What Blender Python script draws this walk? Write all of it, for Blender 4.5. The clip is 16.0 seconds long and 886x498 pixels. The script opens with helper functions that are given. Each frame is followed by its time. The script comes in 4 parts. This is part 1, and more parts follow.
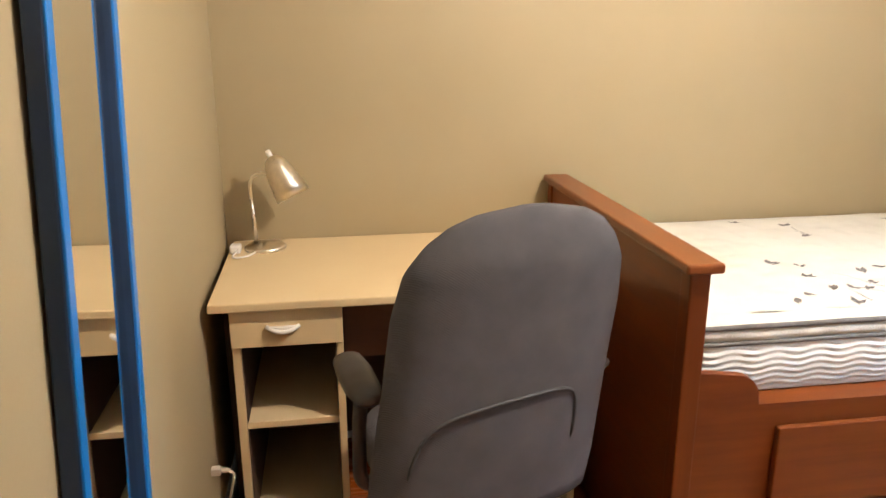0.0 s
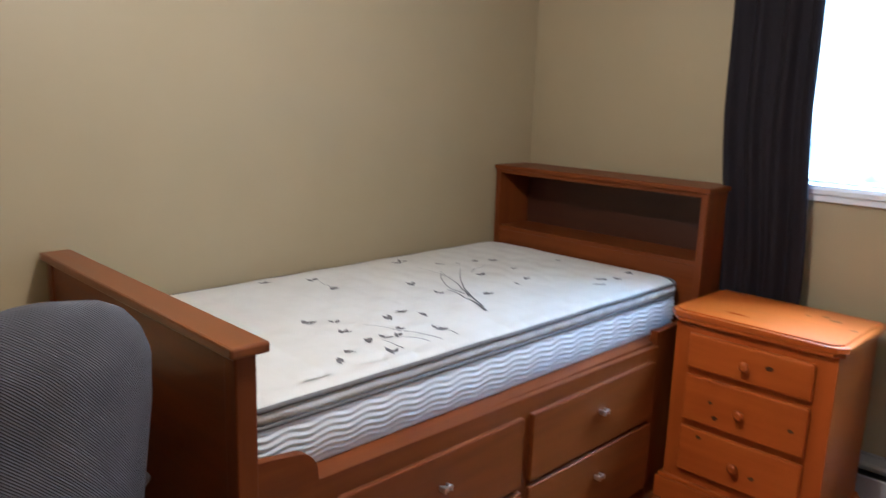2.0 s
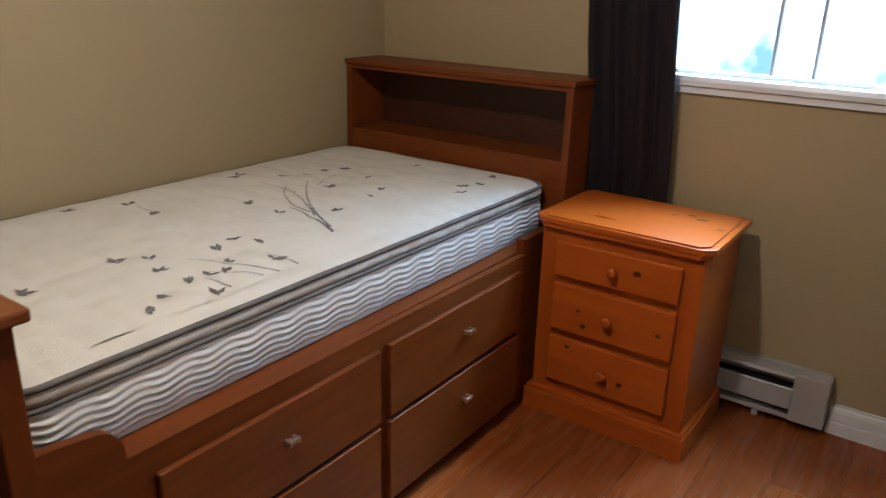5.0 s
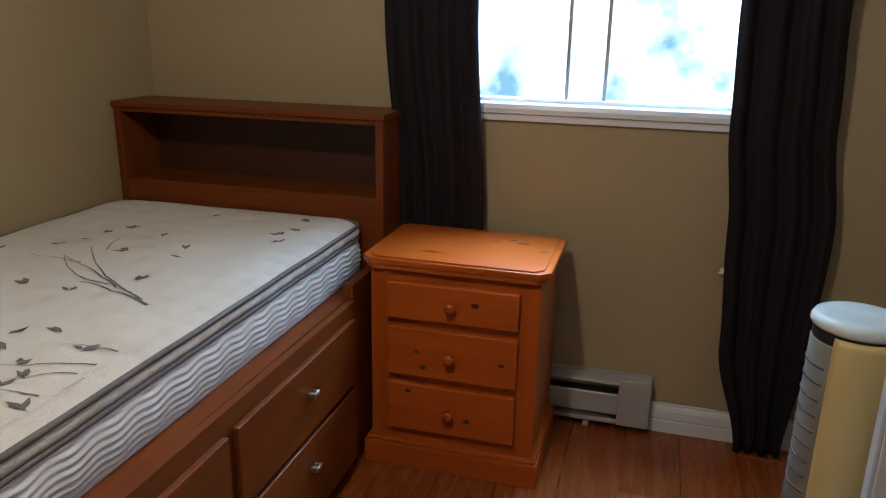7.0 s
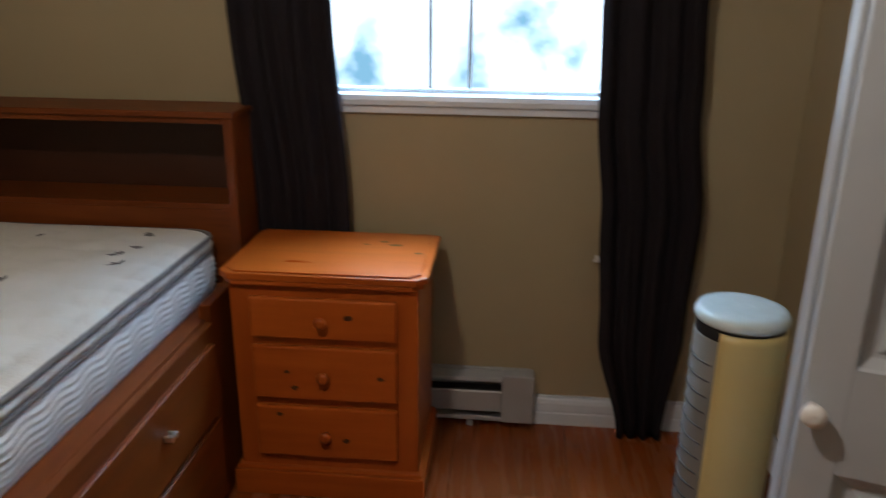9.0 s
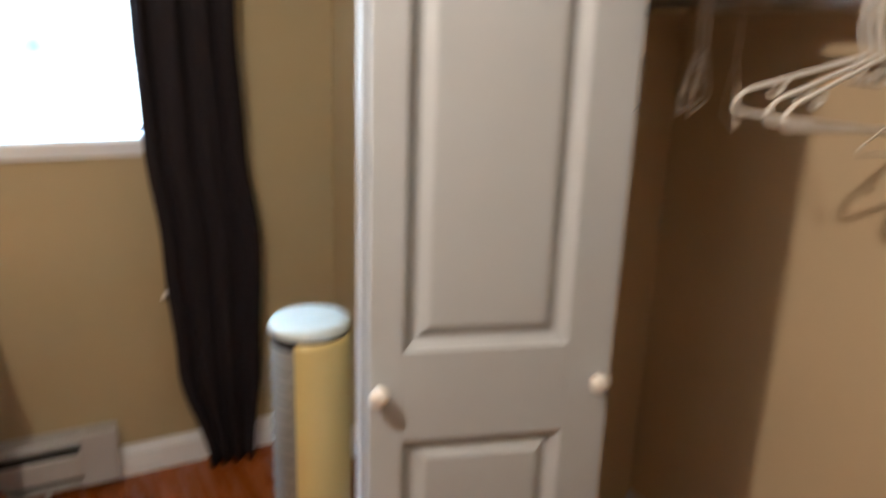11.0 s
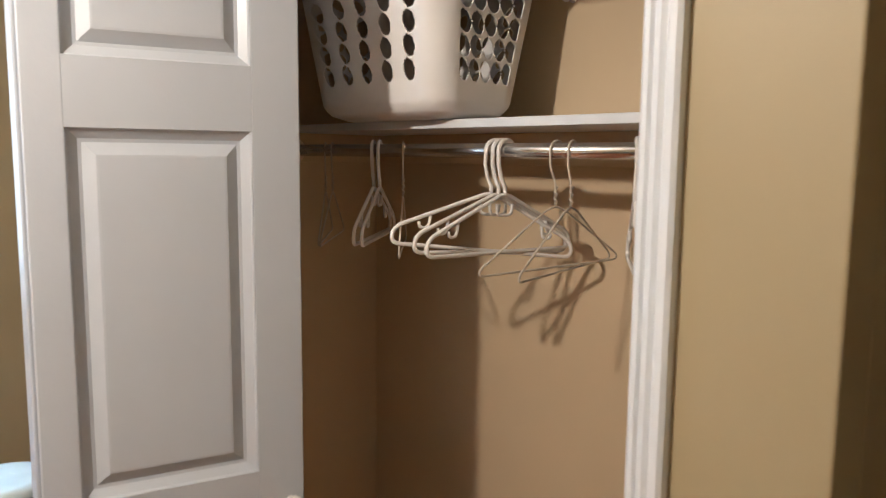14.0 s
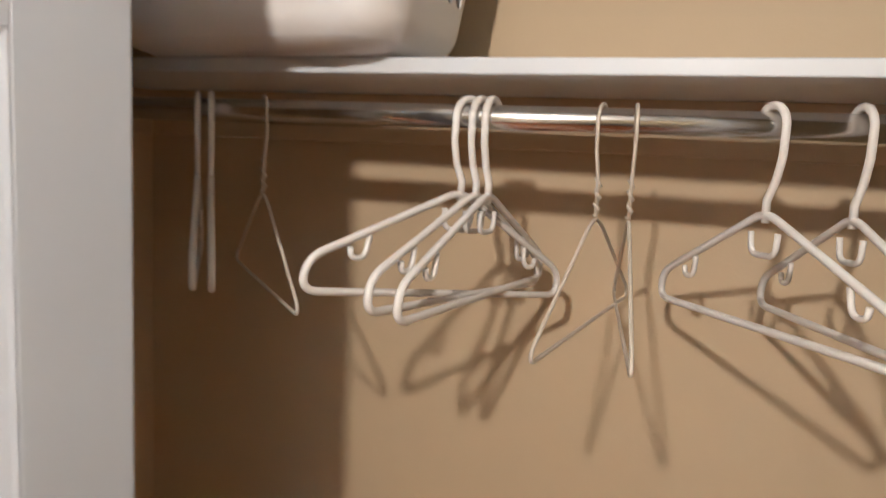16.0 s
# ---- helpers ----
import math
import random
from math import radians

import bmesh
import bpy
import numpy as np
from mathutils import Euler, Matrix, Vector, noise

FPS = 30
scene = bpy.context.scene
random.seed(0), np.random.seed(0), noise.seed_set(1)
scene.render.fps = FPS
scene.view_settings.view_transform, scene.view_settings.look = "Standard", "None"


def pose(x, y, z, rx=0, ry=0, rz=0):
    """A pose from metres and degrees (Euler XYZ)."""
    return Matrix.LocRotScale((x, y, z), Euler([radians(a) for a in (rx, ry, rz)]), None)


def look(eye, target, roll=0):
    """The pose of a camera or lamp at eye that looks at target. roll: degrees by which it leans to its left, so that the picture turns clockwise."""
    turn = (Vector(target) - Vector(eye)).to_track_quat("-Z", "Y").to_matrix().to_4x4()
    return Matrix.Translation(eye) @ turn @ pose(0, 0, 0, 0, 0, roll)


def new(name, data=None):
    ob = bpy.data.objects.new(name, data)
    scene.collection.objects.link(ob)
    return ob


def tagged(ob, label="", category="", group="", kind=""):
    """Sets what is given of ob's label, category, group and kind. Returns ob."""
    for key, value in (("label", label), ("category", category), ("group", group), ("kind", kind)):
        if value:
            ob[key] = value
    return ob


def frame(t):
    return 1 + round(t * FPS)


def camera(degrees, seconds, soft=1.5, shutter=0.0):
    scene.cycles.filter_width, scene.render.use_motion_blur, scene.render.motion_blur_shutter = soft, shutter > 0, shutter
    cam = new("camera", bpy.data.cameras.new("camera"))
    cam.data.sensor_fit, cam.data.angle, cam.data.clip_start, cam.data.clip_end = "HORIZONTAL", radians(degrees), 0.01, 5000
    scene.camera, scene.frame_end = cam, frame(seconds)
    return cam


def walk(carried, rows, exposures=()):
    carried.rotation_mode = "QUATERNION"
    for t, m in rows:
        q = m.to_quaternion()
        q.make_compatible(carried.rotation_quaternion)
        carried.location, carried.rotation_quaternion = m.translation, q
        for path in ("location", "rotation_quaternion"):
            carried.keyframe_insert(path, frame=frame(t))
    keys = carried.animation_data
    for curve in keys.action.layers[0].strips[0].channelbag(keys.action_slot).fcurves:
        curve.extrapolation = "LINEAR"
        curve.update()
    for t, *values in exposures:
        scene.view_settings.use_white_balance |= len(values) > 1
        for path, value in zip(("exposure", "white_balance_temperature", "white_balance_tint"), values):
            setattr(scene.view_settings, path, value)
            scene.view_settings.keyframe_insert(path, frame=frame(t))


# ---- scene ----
cam = camera(61.0, 16.0, soft=1.1, shutter=0.5)
PATH = [
    (0, (0.344, -2.527, 1.441), (0.639, -0.627, 0.89), -0.2),
    (0.5, (0.369, -2.538, 1.445), (0.743, -0.635, 0.955), 0.3),
    (1, (0.39, -2.522, 1.449), (0.964, -0.669, 0.963), 0.4),
    (1.5, (0.41, -2.418, 1.457), (1.451, -0.758, 1.058), 1.7),
    (2, (0.419, -2.332, 1.451), (1.804, -0.947, 1.046), 1.8),
    (2.5, (0.431, -2.297, 1.428), (1.854, -0.991, 0.908), 2.3),
    (3, (0.452, -2.283, 1.411), (1.857, -1.006, 0.783), 2.0),
    (3.2, (0.457, -2.276, 1.403), (1.875, -1.036, 0.729), 2.2),
    (5.3, (0.702, -2.158, 1.447), (2.311, -1.171, 0.786), 1.4),
    (5.5, (0.704, -2.113, 1.435), (2.391, -1.268, 0.771), 1.1),
    (6, (0.72, -2.016, 1.436), (2.507, -1.355, 0.829), 0.2),
    (6.5, (0.699, -1.982, 1.464), (2.51, -1.381, 0.865), 0.2),
    (7, (0.736, -1.924, 1.431), (2.58, -1.41, 0.853), 1.1),
    (7.5, (0.794, -1.923, 1.455), (2.619, -1.311, 0.912), -0.0),
    (8, (0.86, -1.897, 1.433), (2.673, -1.278, 0.858), 0.2),
    (8.5, (0.903, -1.913, 1.468), (2.744, -1.388, 0.89), 0.9),
    (8.7, (0.918, -1.881, 1.459), (2.792, -1.504, 0.873), 1.0),
    (10.8, (0.859, -1.864, 1.46), (2.559, -2.583, 0.687), 0.7),
    (11, (0.831, -1.841, 1.506), (2.509, -2.779, 0.954), 2.0),
    (11.1, (0.765, -1.856, 1.545), (2.442, -2.838, 1.075), 0.3),
    (11.3, (0.724, -1.919, 1.573), (2.386, -2.977, 1.225), -0.5),
    (11.5, (0.633, -1.983, 1.56), (2.295, -3.067, 1.309), -0.8),
    (12, (0.612, -1.951, 1.564), (2.142, -3.23, 1.403), 0.8),
    (12.5, (0.573, -1.917, 1.592), (2.064, -3.247, 1.512), 1.1),
    (13, (0.539, -1.897, 1.582), (2.002, -3.256, 1.474), 0.7),
    (13.5, (0.529, -1.88, 1.566), (1.967, -3.265, 1.448), 1.2),
    (14, (0.628, -1.925, 1.564), (2.015, -3.346, 1.321), 0.6),
    (14.5, (0.796, -2.036, 1.587), (2.175, -3.48, 1.474), 0.5),
    (15, (0.946, -2.115, 1.582), (2.295, -3.586, 1.441), 2.9),
    (15.5, (1.214, -2.2, 1.562), (2.214, -3.925, 1.411), 1.4),
    (16, (1.358, -2.275, 1.538), (2.047, -4.135, 1.28), 2.7),
]
walk(cam, [(t, look(eye, target, roll)) for t, eye, target, roll in PATH],
     exposures=[(0.0, 0.66, 5650, 10), (0.6, 0.46, 5350, 10), (1.4, 0.12, 4600, 10), (2.1, -0.24, 4800, 10), (3.2, -0.58, 5250, 10), (5.5, -0.75, 5500, 10),
                (7.0, -1.08, 5450, 10), (8.5, -1.45, 5400, 10), (10.8, -0.05, 5800, 10), (11.3, -0.12, 5600, 10), (12.2, 0.0, 5200, 10), (14.5, 0.04, 5450, 10), (16.0, 0.2, 5250, 10)])

# ---- light ----
world = bpy.data.worlds.new("world")
scene.world = world
world.use_nodes = True
sky = world.node_tree.nodes.new("ShaderNodeTexSky")
sky.sky_type, sky.sun_disc = "NISHITA", False
sky.sun_elevation, sky.sun_rotation = radians(50), radians(200)
world.node_tree.links.new(sky.outputs[0], world.node_tree.nodes["Background"].inputs[0])
world.node_tree.nodes["Background"].inputs[1].default_value = 0.12
LAMP = (1.455, -1.40, 2.20)


def lamp(name, kind, m, energy, color, size=0.05, size_y=None):
    data = bpy.data.lights.new(name, kind)
    data.energy, data.color = energy, color
    if kind == "AREA":
        data.shape, data.size, data.size_y = "RECTANGLE", size, size_y or size
    else:
        data.shadow_soft_size = size
    ob = new(name, data)
    ob.matrix_world = m
    return ob


lamp("bulb_light", "POINT", pose(*LAMP), 84, (1.0, 0.81, 0.59), 0.035)
lamp("sky_light", "AREA", look((4.5, -1.73, 3.9), (2.9, -1.6, 0.6)), 1650, (0.58, 0.81, 1.0), 3.0, 2.6)


# ---- materials ----
def rgba(c):
    return (c[0], c[1], c[2], 1.0)


def material(name, base, rough=0.6, other=None, scale=8.0, stretch=(1, 1, 1), amount=0.5, fine=90.0, bump=0.1,
             metal=0.0, gloss=0.5, coat=0.0, wave=0.0, rand=0.0, detail=5.0, ribs=0.0, quilt=0.0):
    """A surface with two scales of variation: patches or grain between two colours, and a fine relief."""
    m = bpy.data.materials.new(name)
    m.use_nodes = True
    nt = m.node_tree
    n, ln = nt.nodes, nt.links
    b = n["Principled BSDF"]
    other = other or tuple(c * 0.82 for c in base)
    tc = n.new("ShaderNodeTexCoord")
    mp = n.new("ShaderNodeMapping")
    mp.inputs["Scale"].default_value = stretch
    ln.new(tc.outputs["Object"], mp.inputs["Vector"])
    src = mp.outputs["Vector"]
    if rand:
        info = n.new("ShaderNodeObjectInfo")
        mul = n.new("ShaderNodeVectorMath")
        mul.operation = "MULTIPLY_ADD"
        cmb = n.new("ShaderNodeCombineXYZ")
        for i in range(3):
            ln.new(info.outputs["Random"], cmb.inputs[i])
        ln.new(cmb.outputs[0], mul.inputs[0])
        mul.inputs[1].default_value = (37.0, 19.0, 53.0)
        ln.new(src, mul.inputs[2])
        src = mul.outputs[0]
    big = n.new("ShaderNodeTexNoise")
    big.inputs["Scale"].default_value, big.inputs["Detail"].default_value = scale, detail
    ln.new(src, big.inputs["Vector"])
    fac = big.outputs["Fac"]
    if wave:
        wv = n.new("ShaderNodeTexWave")
        wv.inputs["Scale"].default_value, wv.inputs["Distortion"].default_value = wave, 6.0
        wv.inputs["Detail"].default_value = 3.0
        ln.new(src, wv.inputs["Vector"])
        mx = n.new("ShaderNodeMath")
        mx.operation = "MULTIPLY"
        ln.new(fac, mx.inputs[0])
        ln.new(wv.outputs["Fac"], mx.inputs[1])
        add = n.new("ShaderNodeMath")
        add.operation = "ADD"
        ln.new(fac, add.inputs[0])
        ln.new(mx.outputs[0], add.inputs[1])
        half = n.new("ShaderNodeMath")
        half.operation = "MULTIPLY"
        half.inputs[1].default_value = 0.66
        ln.new(add.outputs[0], half.inputs[0])
        fac = half.outputs[0]
    ramp = n.new("ShaderNodeMapRange")
    ramp.inputs["From Min"].default_value, ramp.inputs["From Max"].default_value = 0.5 - 0.5 * amount, 0.5 + 0.5 * amount
    ln.new(fac, ramp.inputs["Value"])
    mix = n.new("ShaderNodeMix")
    mix.data_type = "RGBA"
    mix.inputs[6].default_value, mix.inputs[7].default_value = rgba(other), rgba(base)
    ln.new(ramp.outputs[0], mix.inputs[0])
    col = mix.outputs[2]
    if rand:
        hsv = n.new("ShaderNodeHueSaturation")
        ln.new(col, hsv.inputs["Color"])
        rr = n.new("ShaderNodeMapRange")
        rr.inputs["To Min"].default_value, rr.inputs["To Max"].default_value = 1 - rand, 1 + rand
        ln.new(info.outputs["Random"], rr.inputs["Value"])
        ln.new(rr.outputs[0], hsv.inputs["Value"])
        col = hsv.outputs[0]
    ln.new(col, b.inputs["Base Color"])
    b.inputs["Metallic"].default_value = metal
    b.inputs["Specular IOR Level"].default_value = gloss
    b.inputs["Coat Weight"].default_value = coat
    b.inputs["Coat Roughness"].default_value = 0.15
    rg = n.new("ShaderNodeMapRange")
    rg.inputs["To Min"].default_value, rg.inputs["To Max"].default_value = max(rough - 0.06, 0.02), min(rough + 0.06, 1)
    ln.new(big.outputs["Fac"], rg.inputs["Value"])
    ln.new(rg.outputs[0], b.inputs["Roughness"])
    if bump:
        fn = n.new("ShaderNodeTexNoise")
        fn.inputs["Scale"].default_value, fn.inputs["Detail"].default_value = fine, 3.0
        ln.new(src, fn.inputs["Vector"])
        bp = n.new("ShaderNodeBump")
        bp.inputs["Strength"].default_value, bp.inputs["Distance"].default_value = bump, 0.004
        if ribs:
            rb = n.new("ShaderNodeTexWave")
            rb.bands_direction = "DIAGONAL"
            rb.inputs["Scale"].default_value, rb.inputs["Distortion"].default_value = ribs, 0.3
            ln.new(src, rb.inputs["Vector"])
            ad = n.new("ShaderNodeMath")
            ad.operation = "MULTIPLY_ADD"
            ad.inputs[1].default_value = 0.25
            ln.new(fn.outputs["Fac"], ad.inputs[0])
            ln.new(rb.outputs["Fac"], ad.inputs[2])
            ln.new(ad.outputs[0], bp.inputs["Height"])
        elif quilt:
            # stitched pockets: soft pillows between seams, with the weave on top
            vo = n.new("ShaderNodeTexVoronoi")
            vo.feature = "SMOOTH_F1"
            vo.inputs["Scale"].default_value, vo.inputs["Smoothness"].default_value, vo.inputs["Randomness"].default_value = quilt, 0.25, 0.35
            ln.new(src, vo.inputs["Vector"])
            ad = n.new("ShaderNodeMath")
            ad.operation = "MULTIPLY_ADD"
            ad.inputs[1].default_value = 0.12
            ln.new(fn.outputs["Fac"], ad.inputs[0])
            ln.new(vo.outputs["Distance"], ad.inputs[2])
            ln.new(ad.outputs[0], bp.inputs["Height"])
            bp.inputs["Distance"].default_value = -0.028
        else:
            ln.new(fn.outputs["Fac"], bp.inputs["Height"])
        ln.new(bp.outputs[0], b.inputs["Normal"])
    return m


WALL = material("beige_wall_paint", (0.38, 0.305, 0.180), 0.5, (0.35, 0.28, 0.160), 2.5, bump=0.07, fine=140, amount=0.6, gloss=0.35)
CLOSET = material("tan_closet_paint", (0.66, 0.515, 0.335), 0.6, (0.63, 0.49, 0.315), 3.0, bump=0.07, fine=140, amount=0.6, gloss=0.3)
CEIL = material("white_ceiling_paint", (0.58, 0.565, 0.53), 0.8, (0.55, 0.53, 0.50), 3, bump=0.4, fine=120)
# daylight's cool cast is put into both whites; the door is dimmed too
TRIM = material("white_trim_cool_cast", (0.72, 0.74, 0.77), 0.35, (0.67, 0.69, 0.72), 6, bump=0.05, fine=60)
DOORW = material("white_door_cool_dim", (0.49, 0.51, 0.545), 0.36, (0.46, 0.48, 0.515), 5, bump=0.06, fine=70)
PLANK = material("cherry_laminate", (0.245, 0.064, 0.012), 0.27, (0.218, 0.054, 0.0095), 3.0, (1.2, 14, 1), 0.7, 60, 0.03, wave=0.0, rand=0.10, coat=0.06, gloss=0.4)
SUBF = material("dark_underlay", (0.06, 0.025, 0.012), 0.7, None, 10)
BEDW = material("brown_stained_wood", (0.185, 0.046, 0.0055), 0.42, (0.098, 0.021, 0.0026), 2.2, (1.4, 16, 16), 0.7, 70, 0.05, coat=0.0, gloss=0.28)
BEDV = material("brown_stained_wood_upright", (0.185, 0.046, 0.0055), 0.42, (0.098, 0.021, 0.0026), 2.2, (16, 16, 1.4), 0.7, 70, 0.05, coat=0.0, gloss=0.28)
BEDY = material("brown_stained_wood_cross", (0.185, 0.046, 0.0055), 0.42, (0.098, 0.021, 0.0026), 2.2, (16, 1.4, 16), 0.7, 70, 0.05, coat=0.0, gloss=0.28)
CAPW = material("worn_brown_wood_cap", (0.225, 0.068, 0.0135), 0.36, (0.125, 0.034, 0.0065), 2.4, (14, 1.3, 14), 0.7, 70, 0.05, coat=0.05, gloss=0.4)
PINE = material("honey_pine", (0.47, 0.105, 0.0075), 0.3, (0.33, 0.062, 0.004), 2.0, (12, 1.2, 12), 0.6, 60, 0.05, coat=0.10, gloss=0.35)
PINEV = material("honey_pine_upright", (0.44, 0.096, 0.0070), 0.32, (0.31, 0.058, 0.0038), 2.0, (12, 12, 1.2), 0.6, 60, 0.05, coat=0.06, gloss=0.35)
KNOT = material("pine_knot", (0.10, 0.03, 0.01), 0.4, (0.05, 0.015, 0.006), 120)
TICK = material("cream_mattress_ticking", (0.70, 0.67, 0.61), 0.85, (0.64, 0.61, 0.55), 7, bump=0.8, fine=220, gloss=0.2, quilt=11.0)
TICKS = material("white_quilted_side", (0.74, 0.73, 0.71), 0.8, (0.68, 0.67, 0.65), 9, bump=0.3, fine=260, gloss=0.25)
PIPE = material("grey_piping", (0.17, 0.155, 0.145), 0.7, (0.11, 0.10, 0.095), 60, bump=0.3, fine=400)
PRINT = material("grey_printed_ink", (0.085, 0.075, 0.072), 0.85, (0.21, 0.19, 0.18), 60, bump=0.0)
NICKEL = material("brushed_nickel", (0.86, 0.78, 0.64), 0.30, None, 60, metal=1.0, bump=0.05)
CHROME = material("polished_chrome", (0.84, 0.82, 0.79), 0.2, None, 30, metal=1.0, bump=0.02)
CURT = material("dark_brown_curtain", (0.014, 0.010, 0.013), 0.85, (0.009, 0.007, 0.009), 30, (1, 1, 0.1), 0.7, 500, 0.4, gloss=0.25)
DESKT = material("cream_laminate", (0.72, 0.565, 0.33), 0.38, (0.66, 0.50, 0.28), 3, bump=0.04, fine=60)
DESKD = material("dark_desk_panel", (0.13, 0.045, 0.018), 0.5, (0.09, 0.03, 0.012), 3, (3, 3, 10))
# bed brown darkened to carry the shade inside the headboard recess
BEDD = material("shaded_back_panel_wood", (0.060, 0.016, 0.004), 0.5, (0.04, 0.010, 0.003), 2.2, (16, 1.4, 16), 0.7, 70, 0.05)
# near-black: shade of recesses, gap and toe space put into the colour
SHADOWW = material("shade_dark_wood", (0.05, 0.022, 0.012), 0.6, None, 4)
PLAST = material("white_plastic", (0.80, 0.76, 0.72), 0.35, (0.77, 0.73, 0.69), 5, bump=0.03)
BASKET = material("white_basket_plastic", (0.80, 0.77, 0.74), 0.32, (0.77, 0.74, 0.71), 4, bump=0.04, fine=50)
WIRE = material("cream_coated_wire", (0.66, 0.58, 0.48), 0.4, None, 40)
BLUE = material("bright_blue_paint", (0.012, 0.17, 0.52), 0.35, (0.010, 0.14, 0.45), 6, bump=0.06, fine=60)
# shaded copy of the blue, for rail sides facing away from the bulb
BLUED = material("shaded_blue_paint", (0.010, 0.035, 0.10), 0.45, (0.008, 0.028, 0.08), 6)
FABRIC = material("grey_ribbed_upholstery", (0.112, 0.105, 0.112), 0.9, (0.086, 0.081, 0.088), 14, bump=0.5, fine=420, gloss=0.2, ribs=105.0)
BLACKP = material("dark_grey_plastic", (0.05, 0.043, 0.040), 0.45, (0.04, 0.034, 0.032), 20, bump=0.1, fine=200)
HEAT = material("grey_enamelled_steel", (0.40, 0.39, 0.38), 0.4, (0.35, 0.34, 0.33), 6, bump=0.04)
DARK = material("black_slot", (0.012, 0.011, 0.011), 0.7, None, 30)
CREAMP = material("cream_plastic", (0.62, 0.48, 0.19), 0.4, (0.57, 0.44, 0.17), 4, bump=0.03)
SILVERP = material("silver_grey_plastic", (0.22, 0.21, 0.185), 0.4, (0.18, 0.17, 0.15), 5, bump=0.04)
TOPP = material("pale_grey_top", (0.60, 0.66, 0.64), 0.25, (0.55, 0.61, 0.59), 30, bump=0.03)
LEAF = material("pale_outdoor_foliage", (0.10, 0.14, 0.10), 0.8, (0.06, 0.09, 0.06), 4)


def mirror_material():
    m = bpy.data.materials.new("mirror_glass")
    m.use_nodes = True
    b = m.node_tree.nodes["Principled BSDF"]
    b.inputs["Base Color"].default_value = (0.86, 0.87, 0.86, 1)
    b.inputs["Metallic"].default_value, b.inputs["Roughness"].default_value = 1.0, 0.02
    return m


def glass_material():
    m = bpy.data.materials.new("window_glass")
    m.use_nodes = True
    b = m.node_tree.nodes["Principled BSDF"]
    b.inputs["Base Color"].default_value = (1, 1, 1, 1)
    b.inputs["Transmission Weight"].default_value, b.inputs["Roughness"].default_value = 1.0, 0.0
    b.inputs["IOR"].default_value = 1.1
    return m


def glow_material(name, a, c, power):
    """The overexposed daylight beyond the window: pale sky between blurred pale blue-green trees."""
    m = bpy.data.materials.new(name)
    m.use_nodes = True
    nt = m.node_tree
    n, ln = nt.nodes, nt.links
    n.remove(n["Principled BSDF"])
    em = n.new("ShaderNodeEmission")
    tx = n.new("ShaderNodeTexNoise")
    tc = n.new("ShaderNodeTexCoord")
    ln.new(tc.outputs["Object"], tx.inputs["Vector"])
    tx.inputs["Scale"].default_value, tx.inputs["Detail"].default_value = 1.3, 4.0
    rp = n.new("ShaderNodeMapRange")
    rp.inputs["From Min"].default_value, rp.inputs["From Max"].default_value = 0.47, 0.66
    ln.new(tx.outputs["Fac"], rp.inputs["Value"])
    mx = n.new("ShaderNodeMix")
    mx.data_type = "RGBA"
    mx.inputs[6].default_value, mx.inputs[7].default_value = rgba(a), rgba(c)
    ln.new(rp.outputs[0], mx.inputs[0])
    ln.new(mx.outputs[2], em.inputs["Color"])
    em.inputs["Strength"].default_value = power
    ln.new(em.outputs[0], n["Material Output"].inputs["Surface"])
    return m


SEAM = material("seam_thread", (0.075, 0.073, 0.078), 0.9, bump=0.2)
MIRROR, GLASS = mirror_material(), glass_material()
OUTSIDE = glow_material("bright_outdoors", (0.88, 0.97, 1.0), (0.14, 0.25, 0.30), 5.5)


# ---- mesh helpers ----
def box(bm, x0, x1, y0, y1, z0, z1, bevel=0.0, seg=2):
    b = bmesh.new()
    bmesh.ops.create_cube(b, size=1.0)
    for v in b.verts:
        v.co = Vector(((x0 + x1) / 2 + v.co.x * (x1 - x0), (y0 + y1) / 2 + v.co.y * (y1 - y0), (z0 + z1) / 2 + v.co.z * (z1 - z0)))
    if bevel:
        bmesh.ops.bevel(b, geom=b.edges[:], offset=bevel, segments=seg, affect="EDGES", profile=0.5)
    join(bm, b)
    return bm


def join(bm, b, m=None):
    vs = [bm.verts.new(m @ v.co if m else v.co) for v in b.verts]
    b.verts.index_update()
    for f in b.faces:
        g = bm.faces.new([vs[v.index] for v in f.verts])
        g.smooth = f.smooth
    b.free()


def boxed(*a, bevel=0.0, seg=2):
    return box(bmesh.new(), *a, bevel=bevel, seg=seg)


def prism(bm, outline, axis, a, b, bevel=0.0):
    """Extrude a closed outline of (u, v) along axis x, y or z from a to b."""
    def put(u, v, w):
        return {"x": (w, u, v), "y": (u, w, v), "z": (u, v, w)}[axis]
    t = bmesh.new()
    lo = [t.verts.new(put(u, v, a)) for u, v in outline]
    hi = [t.verts.new(put(u, v, b)) for u, v in outline]
    t.faces.new(lo)
    t.faces.new(hi[::-1])
    k = len(outline)
    for i in range(k):
        t.faces.new((lo[i], hi[i], hi[(i + 1) % k], lo[(i + 1) % k]))
    bmesh.ops.recalc_face_normals(t, faces=t.faces[:])
    if bevel:
        bmesh.ops.bevel(t, geom=t.edges[:], offset=bevel, segments=2, affect="EDGES", profile=0.5)
    join(bm, t)
    return bm


